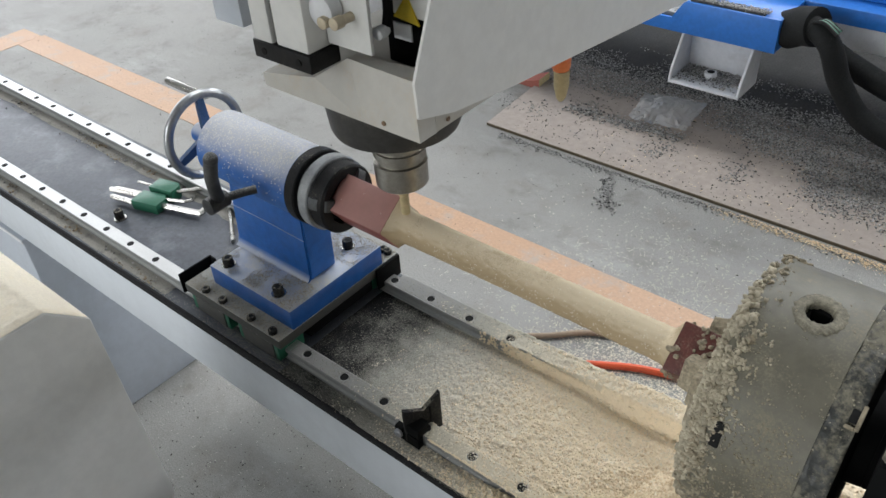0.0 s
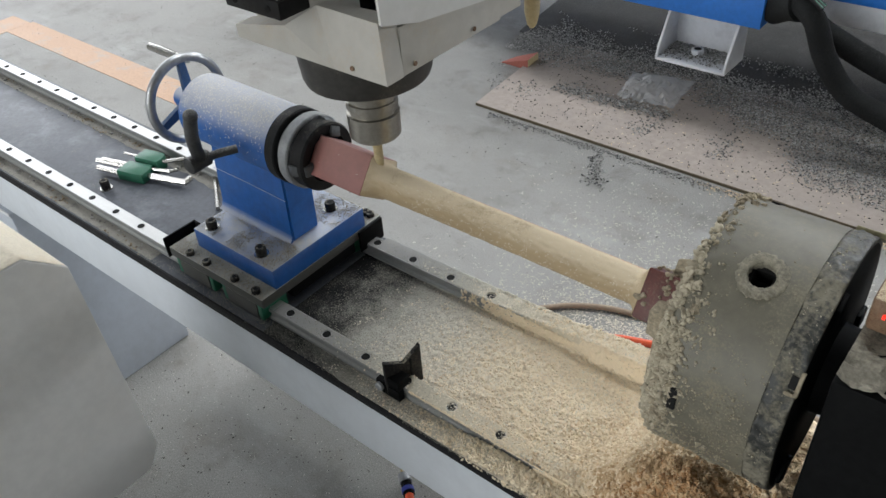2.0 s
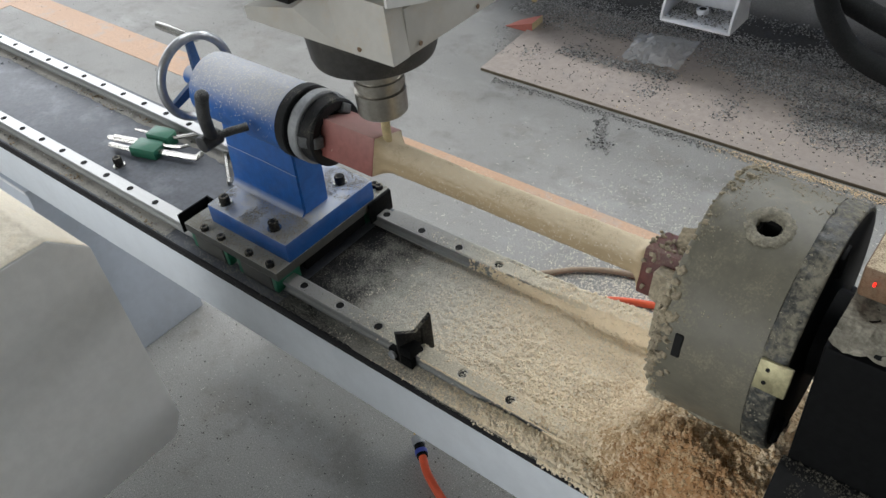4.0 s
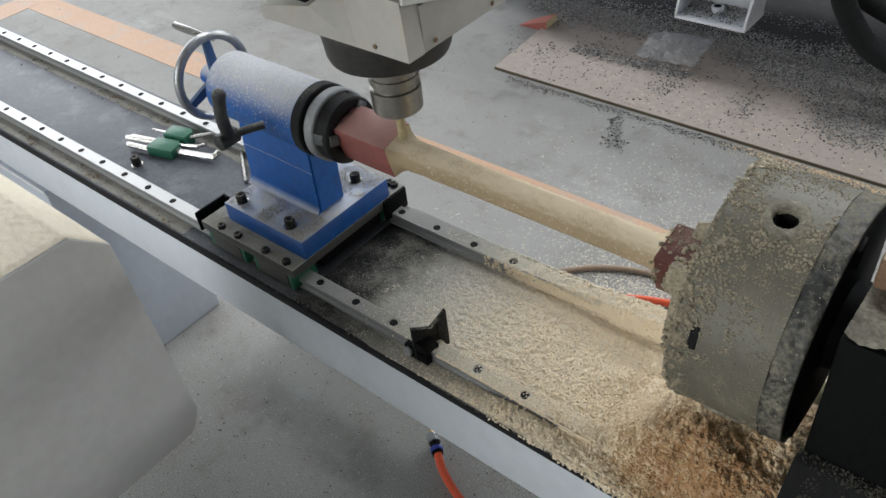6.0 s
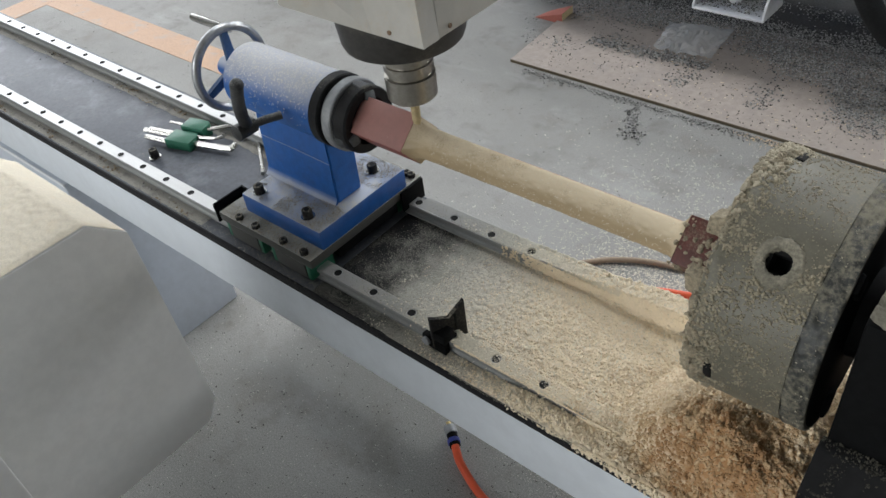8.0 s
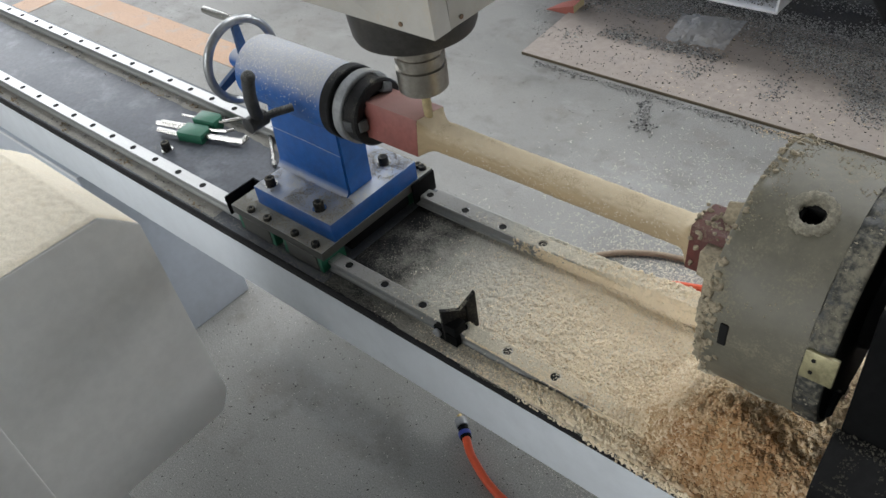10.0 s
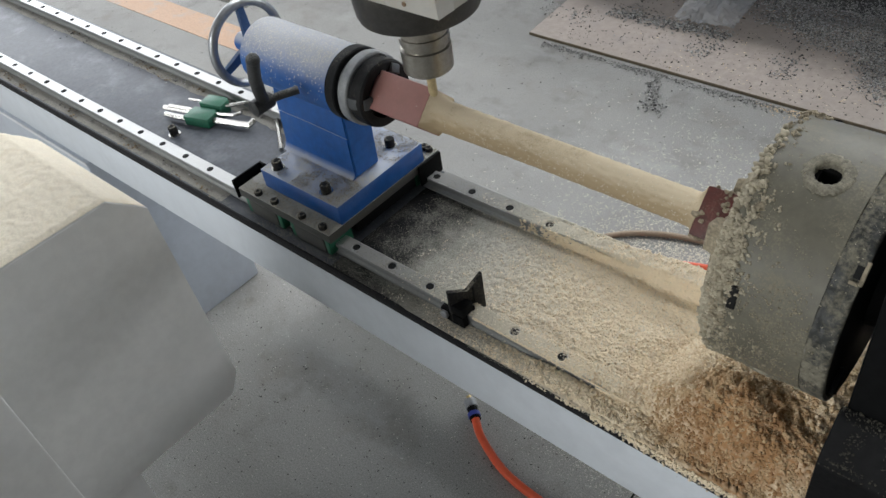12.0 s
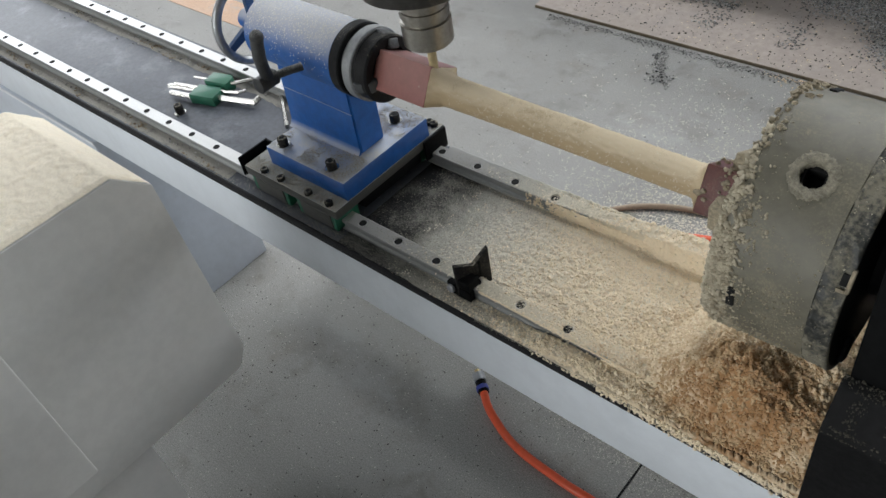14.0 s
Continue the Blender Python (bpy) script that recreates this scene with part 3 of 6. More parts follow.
# ---------------------------------------------------------------- tailstock
def tailstock():
    t = thing("tailstock", (-0.1, AX_Y, BED), "blue painted tailstock with a handwheel, dusted with sawdust", "tailstock")
    part("carriage_plate", box(-0.197, -0.02, -0.021, 0.181, 0.591, 0.604, 0.0012), "carriage_steel", t, "black steel carriage plate under dust")
    rng = random.Random(52)
    pl = []
    while len(pl) < 5200:
        x, y = rng.uniform(-0.196, -0.021), rng.uniform(-0.0205, 0.1805)
        if noise.noise((x * 45, y * 45, 3)) + 0.5 * noise.noise((x * 160, y * 160, 6)) > rng.uniform(-0.5, 0.5):
            pl.append(((x, y, 0.6042), rng.uniform(0.0004, 0.0011) * rng.uniform(0.6, 1)))
    loose("carriage_dust", clumps(rng, pl), "chips_crumb", t, "fine grey dust on the carriage plate", smooth=True)
    # bearing blocks on the rails, with green end caps
    for y in (0.0, 0.157):
        for x0, x1 in ((-0.19, -0.118), (-0.1, -0.028)):
            b = part("bearing_block", box(x0 + 0.008, x1 - 0.008, y - 0.0205, y + 0.0205, 0.5672, 0.5908, 0.001), "carriage_steel", t, "dark steel bearing block")
            for xa, xb in ((x0, x0 + 0.0075), (x1 - 0.0075, x1)):
                part("end_cap", box(xa, xb, y - 0.0195, y + 0.0195, 0.567, 0.5895, 0.001), "green_plastic", b, "green plastic end cap", at=HOME[t.name])
    part("cross_plate", box(-0.195, -0.022, 0.025, 0.132, 0.575, 0.5905, 0.001), "black_clean", t)
    # chip wipers: thin bent plates at the corners
    for x0, x1, y in ((-0.2095, -0.1985, 0.0), (-0.2095, -0.1985, 0.157), (-0.0188, -0.0125, 0.157)):
        part("wiper", box(x0, x0 + 0.003, y - 0.02, y + 0.03 * (x0 < -0.1) + 0.022 * (x0 > -0.1), 0.5815 - 0.008 * (x0 > -0.1), 0.611 - 0.0075 * (x0 > -0.1), 0.0008), "black_clean", t, "black steel rail wiper")
    part("wiper_cheek", box(-0.2064, -0.1972, 0.0272, 0.0298, 0.5815, 0.6105, 0.0006), "black_clean", t, "bent cheek of the rail wiper")
    part("base_plate", box(-0.166, -0.02, 0.002, 0.153, 0.604, 0.632, 0.0015), "blue_base", t, "blue base plate with dust")
    for x, y in ((-0.147, 0.017), (-0.055, 0.017), (-0.052, 0.128), (-0.147, 0.138)):
        cap_screw("bolt", x, y, 0.632, 0.0066, 0.0112, t)
        part("washer", lathe([(0.632, 0.009), (0.6333, 0.009)], "z", (x, y, 0), 18), "bright_steel", t)
    for x, y in ((-0.161, -0.0145), (-0.128, -0.0145), (-0.075, -0.0145), (-0.037, -0.0145), (-0.161, 0.172), (-0.037, 0.172), (-0.009 - 0.02, 0.172)):
        cap_screw("screw", x, y, 0.604, 0.0052, 0.006, t)
    # upright web: wider at the foot
    bm = bmesh.new()
    lo = [(-0.173, 0.0545), (-0.040, 0.0545), (-0.040, 0.0955), (-0.173, 0.0955)]
    hi = [(-0.165, 0.0565), (-0.039, 0.0565), (-0.039, 0.0985), (-0.165, 0.0985)]
    v0 = [bm.verts.new((x, y, 0.632)) for x, y in lo]
    v1 = [bm.verts.new((x, y, 0.745)) for x, y in hi]
    bm.faces.new(v0), bm.faces.new(v1)
    for i in range(4):
        bm.faces.new((v0[i], v0[(i + 1) % 4], v1[(i + 1) % 4], v1[i]))
    bmesh.ops.bevel(bm, geom=bm.edges[:], offset=0.002, segments=2, affect="EDGES")
    web = part("upright", bm, "blue_paint", t, "blue upright web")
    part("fillet", prism([(0.0546, 0.632), (0.0485, 0.632), (0.0512, 0.6335), (0.0536, 0.6368), (0.0546, 0.641)], "x", -0.172, -0.041), "blue_paint", web, "worn cast fillet at the foot", at=HOME[t.name])
    part("seam", tube([(-0.1705, 0.0553, 0.691), (-0.105, 0.0553, 0.6915), (-0.0405, 0.0553, 0.69)], 0.0005, 6), "blue_paint", web, "pale casting seam", at=HOME[t.name])
    # barrel
    R = 0.0405
    bm = lathe([(-0.190, 0.022), (-0.190, R - 0.003), (-0.187, R), (-0.1, R), (-0.036, R), (-0.0355, R - 0.002)], "x", (0, AX_Y, AX_Z), 64)
    part("barrel", bm, "blue_paint", t, "blue cylindrical barrel powdered with sawdust")
    part("flange", lathe([(-0.0345, 0.03), (-0.0345, 0.0415), (-0.033, 0.0428), (-0.021, 0.0428), (-0.0195, 0.0415), (-0.0195, 0.03)], "x", (0, AX_Y, AX_Z), 64), "black_iron", t, "black end flange")
    # handwheel on the back end
    cx = -0.226
    wheel = part("handwheel", lathe([(cx + 0.0058 * math.sin(a), 0.0515 + 0.0058 * math.cos(a)) for a in np.linspace(0, 2 * math.pi, 13)[:-1]], "x", (0, AX_Y, AX_Z), 56, closed=True), "bright_rim", t, "steel-rimmed handwheel", at=(cx, AX_Y, AX_Z))
    for k in range(3):
        a = radians(-4 + 120 * k)
        d = Vector((0, -math.sin(a), math.cos(a)))
        c = Vector((cx, AX_Y, AX_Z))
        s = d.cross(Vector((1, 0, 0)))
        bm = bmesh.new()
        ring = []
        for f, w, xx in ((0.008, 0.0065, 0.006), (0.049, 0.0045, 0.0)):
            for sw, sx in ((-w, -0.003), (w, -0.003), (w, 0.003), (-w, 0.003)):
                ring.append(bm.verts.new(c + d * f + s * sw + Vector((sx + xx, 0, 0))))
        bm.faces.new(ring[:4]), bm.faces.new(ring[4:])
        for i in range(4):
            bm.faces.new((ring[i], ring[(i + 1) % 4], ring[4 + (i + 1) % 4], ring[4 + i]))
        part("spoke", bm, "spoke_blue", wheel, "blue wheel spoke", at=(cx, AX_Y, AX_Z))
    part("hub", lathe([(cx - 0.012, 0.009), (cx - 0.011, 0.0125), (cx + 0.04, 0.0125)], "x", (0, AX_Y, AX_Z), 24), "blue_paint", wheel, at=(cx, AX_Y, AX_Z))
    ga = radians(-22)
    gy, gz = AX_Y - 0.0455 * math.sin(ga), AX_Z + 0.0455 * math.cos(ga)
    grip = lathe([(cx - 0.085, 0.0025), (cx - 0.083, 0.0048), (cx - 0.06, 0.0056), (cx - 0.012, 0.0042), (cx - 0.004, 0.0035)], "x", (0, gy, gz), 16)
    part("grip", grip, "bright_steel", wheel, "bright steel crank grip", at=(cx, AX_Y, AX_Z))
    # clamping lever on the near side
    bm = tube([(-0.074, 0.032, 0.762), (-0.083, 0.015, 0.762), (-0.088, 0.002, 0.762)], 0.0048, 12)
    part("lever_stud", bm, "lever_iron", t, "threaded stud of the clamping lever")
    hub = Vector((-0.092, -0.004, 0.760))
    bm = lathe([(-0.018, 0.006), (-0.016, 0.0095), (0.008, 0.0095), (0.01, 0.0075)], "y", hub, 18)
    lever = part("clamping_lever", bm, "lever_iron", t, "black clamping lever")
    top = Vector((-0.063, -0.019, 0.829))
    arm = [hub + (top - hub) * f + Vector((0, -0.004 * math.sin(f * 3.1), 0)) for f in (0.05, 0.3, 0.6, 0.85, 1.0)]
    bm = bmesh.new()
    tube(arm, 0.0072, 12, bm)
    bmesh.ops.create_uvsphere(bm, u_segments=12, v_segments=8, radius=0.0078, matrix=Matrix.Translation(top))
    part("lever_arm", bm, "lever_iron", lever, at=HOME[t.name])
    # live chuck that turns with the work
    lc = part("live_chuck", lathe([(-0.0195, 0.02), (-0.0195, 0.036), (-0.0135, 0.036), (-0.0135, 0.0405), (-0.012, 0.042), (-0.001, 0.042), (0.0005, 0.0405), (0.0005, 0.034)], "x", (0, AX_Y, AX_Z), 56), "grey_ring", t, "dusty grey live chuck ring", at=(0, AX_Y, AX_Z))
    part("nose", lathe([(0.0005, 0.02), (0.0005, 0.0375), (0.0015, 0.0385), (0.018, 0.0385), (0.0205, 0.0365), (0.0205, 0.027), (0.012, 0.025), (0.012, 0.01)], "x", (0, AX_Y, AX_Z), 48), "black_iron", lc, "black chuck nose", at=(0, AX_Y, AX_Z))
    for k in range(3):
        a = radians(68 + 120 * k)
        turn = Matrix.Translation((0, AX_Y, AX_Z)) @ Matrix.Rotation(a, 4, "X")
        bm = prism([(0.001, 0.0225), (0.022, 0.0225), (0.0255, 0.025), (0.0225, 0.034), (0.008, 0.0405), (0.001, 0.0405)], "y", -0.0065, 0.0065, 0.001)
        bmesh.ops.transform(bm, matrix=turn, verts=bm.verts[:])
        part("jaw", bm, "jaw_steel", lc, "worn steel jaw", at=(0, AX_Y, AX_Z))
    # loose dust on the barrel and plates
    rng = random.Random(5)
    pl = []
    for _ in range(2600):
        a = rng.gauss(0, 0.62)
        x = rng.uniform(-0.186, -0.04)
        nrm = Vector((0, -math.sin(a), math.cos(a)))
        pl.append((Vector((x, AX_Y, AX_Z)) + nrm * (R + 0.0002), nrm))
    crumbs = ([], [])
    for _ in range(9500):
        x, y = rng.uniform(-0.165, -0.021), rng.choice((rng.uniform(0.003, 0.05), rng.uniform(0.1, 0.152)))
        if noise.noise((x * 45, y * 45, 2)) + 0.5 * fade(x, -0.14, -0.03) > rng.uniform(-0.1, 0.7):
            grit(rng, *crumbs, (x, y, 0.6321), rng.uniform(0.0005, 0.0013))
    for _ in range(2600):
        x, y = rng.uniform(-0.195, -0.022), rng.choice((rng.uniform(-0.0205, 0.001), rng.uniform(0.155, 0.18)))
        grit(rng, *crumbs, (x, y, 0.6041), rng.uniform(0.0005, 0.0014))
    loose("sawdust_grit", crumbs, "chips_crumb", t, "grey-tan sawdust crumbs on the plates")
    loose("sawdust_film", flakes(rng, pl, 0.0018, 0.0009, 0.3, 0.15), "chips_white", t, "pale sawdust flecks")
    return t, lc


M["caked_grey"] = surface("caked_grey", (0.25, 0.23, 0.175), 0.85, 0.0, 0.4, 320, 60, 0.003, stain=(0.09, 0.083, 0.066), stain_amount=0.75)
M["bright_rim"] = surface("bright_rim", (0.34, 0.35, 0.36), 0.33, 0.8, 0.2, 60, 14, 0.0003, dust=0.25, dustcol=(0.4, 0.4, 0.4))
tail, live_chuck = tailstock()


# ---------------------------------------------------------------- headstock and chuck
def headstock():
    t = thing("headstock", (0.64, AX_Y, BED), "black dust-caked headstock block behind the chuck", "headstock")
    part("housing", box(0.5595, 0.76, -0.02, 0.177, BED, 0.842, 0.003), "black_clean", t, "black headstock housing")
    part("foot_block", prism([(-0.0205, BED), (-0.0205, 0.727), (-0.028, 0.722), (-0.047, 0.694), (-0.05, 0.689), (-0.05, BED)], "x", 0.5565, 0.76, 0.002), "foot_black", t, "black sloping side block with dust")
    rng = random.Random(77)
    pl = []
    while len(pl) < 1700:
        x, y = rng.uniform(0.557, 0.7), rng.uniform(-0.0495, -0.0205)
        z = 0.727 - (0.005 * (-0.0205 - y) / 0.0075 if y > -0.028 else 0.005 + 0.028 * (-0.028 - y) / 0.019 if y > -0.047 else 0.036)
        edge = 0.75 if y > -0.029 else 0.75 if y < -0.0455 else 0.15
        if edge + 0.8 * noise.noise((x * 60, y * 90, 2)) > rng.uniform(0.2, 1.2):
            pl.append(((x, y, z - 0.0002), rng.uniform(0.0004, 0.0013) * rng.uniform(0.5, 1)))
    loose("block_dust", clumps(rng, pl), "clumps_dark", t, "dark grey-tan dust lying on the sloping block", smooth=True)
    part("bearing_nose", lathe([(0.5546, 0.02), (0.5546, 0.0345), (0.5594, 0.0345)], "x", (0, AX_Y, AX_Z), 40), "black_clean", t)
    cap = bmesh.new()
    bmesh.ops.create_grid(cap, x_segments=60, y_segments=60, size=0.5)
    for v in cap.verts:
        x, y = 0.5605 + (v.co.x + 0.5) * 0.198, -0.019 + (v.co.y + 0.5) * 0.195
        v.co = (x, y, 0.8425 + 0.006 * max(0, 0.4 + noise.noise((x * 60, y * 60, 1.0))) + 0.003 * noise.noise((x * 220, y * 220, 3)))
    part("dust_cap", cap, "caked_top", t, "caked sawdust on the housing")
    part("motor_plate", box(0.5605, 0.76, 0.03, 0.098, 0.8462, 0.872, 0.003), "motor_brown", t, "brown painted cover block")
    bm = lathe([(0, 0.0009), (0.003, 0.0009)], "y", (0.5695, 0.0272, 0.8613), 10)
    part("indicator", bm, "led", t, "small red indicator light")
    return t


headstock()


def chuck():
    R, c = 0.1005, (0, AX_Y, AX_Z)
    home = (0.49, AX_Y, AX_Z)
    t = thing("lathe_chuck", home, "large three-jaw steel lathe chuck caked with sawdust", "chuck")
    # body: fine ring mesh, opened where the key sockets go
    seg = 180
    xs = [0.4475 + 0.002 * k for k in range(38)]
    prof = [(0.4475, r) for r in np.linspace(0.03, 0.09, 12)] + [(0.4475, 0.0925), (0.4482, 0.0958), (0.450, 0.0985), (0.4524, 0.1)] + [(x, R) for x in xs[3:]] + [(0.5235, R)]

    def warp(s, a, r):
        if r < 0.05:
            return 0
        k = max(0, 1 - (s - 0.4475) / 0.016)
        q = (math.cos(a) * 9, math.sin(a) * 9, s * 60)
        return k * 0.0035 * max(-0.2, noise.noise(q) + 0.25) + 0.0004 * noise.noise((math.cos(a) * 30, math.sin(a) * 30, s * 300))
    bm = lathe(prof, "x", c, seg, warp=warp)
    gone = []
    for f in bm.faces:
        m = f.calc_center_median()
        if len(f.verts) > 4 or abs(m.x - 0.493) > 0.03:
            continue
        a = math.degrees(math.atan2(-(m.y - AX_Y), m.z - AX_Z))
        for k in range(3):
            d = (a - 120 * k + 180) % 360 - 180
            if math.hypot(m.x - 0.493, radians(d) * R) < 0.013:
                gone.append(f)
    bmesh.ops.delete(bm, geom=list(set(gone)), context="FACES")
    part("body", bm, "chuck_steel", t, "grey steel chuck body with a film of dust", smooth=50)
    # darker back ring, groove and back plate
    part("back_ring", lathe([(0.5236, 0.08), (0.5236, 0.1), (0.525, 0.1008)] + [(0.525 + 0.0015 * k, 0.1008) for k in range(1, 11)] + [(0.5415, 0.1), (0.5418, 0.098), (0.5415, 0.08)], "x", c, 240,
                            warp=lambda s, a, r: 0.0016 * noise.noise((math.cos(a) * 16, math.sin(a) * 16, s * 150)) + 0.0012 * noise.noise((math.cos(a) * 45, math.sin(a) * 45, s * 300)) if r > 0.09 else 0), "chuck_dark", t, "dark oily ring with stuck dust", smooth=50)
    # flat black back face with three low pads and a hub; the black is oil and painted shade
    part("back_plate", lathe([(0.5405, 0.03), (0.5405, 0.0975), (0.5418, 0.0965), (0.5418, 0.04), (0.543, 0.036), (0.5544, 0.0345)], "x", c, 120), "black_clean", t, "oily black back face of the chuck, its shade in the colour", smooth=40)
    for k in range(3):
        turn = Matrix.Translation(c) @ Matrix.Rotation(radians(116 + 120 * k), 4, "X")
        bm = box(0.5405, 0.5455, -0.008, 0.008, 0.072, 0.094, 0.002)
        bmesh.ops.transform(bm, matrix=turn, verts=bm.verts[:])
        part("back_pad", bm, "black_clean", t, "black raised pad")
    # notch in the ring with a worn bright edge
    turn = Matrix.Translation(c) @ Matrix.Rotation(radians(33), 4, "X")
    bm = box(0.5355, 0.5425, -0.0045, 0.0045, 0.094, 0.1019, 0.0008)
    bmesh.ops.transform(bm, matrix=turn, verts=bm.verts[:])
    part("ring_notch", bm, "hole_dark", t, "dark notch in the back ring")
    bm = box(0.5405, 0.5432, -0.0085, 0.0085, 0.0985, 0.1034, 0.0006)
    box(0.5345, 0.5404, -0.0092, -0.0066, 0.0985, 0.1028, 0.0006, bm=bm)
    bmesh.ops.transform(bm, matrix=turn, verts=bm.verts[:])
    part("notch_lip", bm, "caked_dust", t, "worn bright lip of the notch")
    for k in range(3):
        turn = Matrix.Translation(c) @ Matrix.Rotation(radians(120 * k), 4, "X")
        bm = lathe([(R - 0.005, 0.009), (R + 0.0002, 0.0092), (R + 0.0012, 0.0105), (R + 0.0013, 0.013), (R + 0.001, 0.015), (R + 0.0002, 0.0172), (R - 0.003, 0.0185)], "z", (0.493, 0, 0), 56, warp=lambda s, a, r: 0.0026 * noise.noise((math.cos(a) * 5, math.sin(a) * 5, s * 400 + 7)) * (0.5 if r < 0.011 else 1))
        bmesh.ops.delete(bm, geom=[f for f in bm.faces if len(f.verts) > 4], context="FACES_ONLY")
        bmesh.ops.transform(bm, matrix=turn, verts=bm.verts[:])
        sock = part("key_socket", bm, "caked_grey", t, "steel key socket rimmed with caked dust", smooth=60)
        bm = bmesh.new()
        ring = [[bm.verts.new((0.493 + r * math.cos(a), r * math.sin(a), z)) for a in [2 * math.pi * i / 32 for i in range(32)]] for r, z in ((0.0107, R + 0.001), (0.0104, R - 0.006))]
        sq = []
        for a in [2 * math.pi * i / 32 for i in range(32)]:
            m = max(abs(math.cos(a)), abs(math.sin(a)))
            sq.append((0.493 + 0.0065 * math.cos(a) / m, 0.0065 * math.sin(a) / m))
        ring.append([bm.verts.new((x, y, R - 0.0062)) for x, y in sq])
        ring.append([bm.verts.new((x, y, R - 0.022)) for x, y in sq])
        for r0, r1 in zip(ring, ring[1:]):
            for i in range(32):
                bm.faces.new((r0[i], r0[(i + 1) % 32], r1[(i + 1) % 32], r1[i]))
        bm.faces.new(ring[-1])
        bmesh.ops.transform(bm, matrix=turn, verts=bm.verts[:])
        part("socket_pit", bm, "hole_dark", sock, "dark square key hole", at=home)
        # jaw slot through the rim, and the stepped jaw
        turn = Matrix.Translation(c) @ Matrix.Rotation(radians(120 * k - 58.5), 4, "X")
        bm = box(0.4645, 0.4712, -0.0098, 0.0098, R - 0.004, R + 0.0012, 0.0012)
        bmesh.ops.transform(bm, matrix=turn, verts=bm.verts[:])
        part("jaw_slot", bm, "hole_dark", t, "dark end of the jaw slot")
        bm = prism([(0.4475, 0.017), (0.418, 0.017), (0.415, 0.02), (0.415, 0.036), (0.43, 0.038), (0.43, 0.058), (0.4405, 0.06), (0.4405, 0.088), (0.4475, 0.09)], "y", -0.012, 0.012, 0.0015)
        bmesh.ops.transform(bm, matrix=turn, verts=bm.verts[:])
        part("jaw", bm, "caked_dust", t, "stepped chuck jaw caked with sawdust")
    # rating plate on the back ring
    turn = Matrix.Translation(c) @ Matrix.Rotation(radians(-63.4), 4, "X")
    bm = box(0.5245, 0.547, -0.0115, 0.0115, 0.099, 0.1036, 0.001)
    bmesh.ops.transform(bm, matrix=turn, verts=bm.verts[:])
    plate = part("balance_block", bm, "label_plate", t, "small pale metal block with two holes")
    for yy in (-0.005, 0.005):
        bm = lathe([(0.1028, 0.0016), (0.1039, 0.0016)], "z", (0.5315, yy, 0), 10)
        bmesh.ops.transform(bm, matrix=turn, verts=bm.verts[:])
        part("rivet_hole", bm, "hole_dark", plate, at=home)
    # caked sawdust: lumps round the front edge and the jaws, crumbs over the body where it was not wiped
    rng = random.Random(8)
    bm = bmesh.new()
    for _ in range(620):
        a = rng.uniform(0, 6.283)
        near_jaw = rng.random() < 0.62
        if near_jaw:
            a = radians(rng.choice((-58.5, 61.5, 181.5)) + rng.gauss(0, 13))
        r, x = rng.uniform(0.06, 0.0985), 0.4468
        if rng.random() < 0.6:
            r, x = 0.0998, 0.4495 + abs(rng.gauss(0, 0.006 if near_jaw else 0.0035))
        p = Vector((x, AX_Y - r * math.sin(a), AX_Z + r * math.cos(a)))
        s = rng.uniform(0.0009, 0.0031) * (1.15 if near_jaw else 0.85)
        made = bmesh.ops.create_icosphere(bm, subdivisions=2, radius=s, matrix=Matrix.Translation(p))["verts"]
        for v in made:
            v.co += (v.co - p) * (0.9 * noise.noise(v.co * 420) + 0.5 * noise.noise(v.co * 1100))
    part("caked_sawdust", bm, "caked_dust", t, "lumps of caked sawdust", smooth=70)
    pl = []
    for _ in range(15000):
        a, x = rng.uniform(-math.pi, math.pi), rng.uniform(0.449, 0.523)
        k = 0.0 + 0.55 * math.cos(a - radians(128)) + 0.5 * noise.noise((math.cos(a) * 2.2, math.sin(a) * 2.2, x * 14)) + 0.8 * noise.noise((math.cos(a) * 9, math.sin(a) * 9, x * 70)) + 0.45 * fade(0.485 - x, 0, 0.035)
        if k < rng.uniform(-0.1, 0.9):
            continue
        if any(math.hypot(x - 0.493, radians((math.degrees(a) - 120 * m + 180) % 360 - 180) * R) < 0.0125 for m in range(3)):
            continue
        size = rng.uniform(0.0004, 0.0011) * (0.75 + 0.9 * fade(k, 0.4, 1.1))
        pl.append(((x, AX_Y - R * math.sin(a), AX_Z + R * math.cos(a)), size))
    loose("sawdust_cake", clumps(rng, pl), "clumps_grey", t, "tan sawdust caked on the steel", smooth=True)
    # the thick crust behind one jaw slot, spreading from the front edge over the body
    pl = []
    while len(pl) < 1500:
        deg, x = rng.gauss(44, 22), 0.4478 + abs(rng.gauss(0, 0.013))
        a = radians(deg)
        k = noise.noise((math.cos(a) * 14, math.sin(a) * 14, x * 110)) + 0.6 * math.exp(-((deg - 52) / 16) ** 2) + 0.5 * fade(0.462 - x, 0, 0.013)
        if k < rng.uniform(-0.1, 0.75) or x > 0.518 or math.hypot(x - 0.493, a * R) < 0.014:
            continue
        size = rng.uniform(0.0008, 0.0024) * (0.6 + 0.6 * fade(0.475 - x, 0, 0.02))
        pl.append(((x, AX_Y - R * math.sin(a), AX_Z + R * math.cos(a)), size))
    for _ in range(420):
        a, r = radians(rng.gauss(48, 24)), 0.1 - 0.03 * rng.random() ** 1.5
        pl.append(((0.4474, AX_Y - r * math.sin(a), AX_Z + r * math.cos(a)), rng.uniform(0.001, 0.003)))
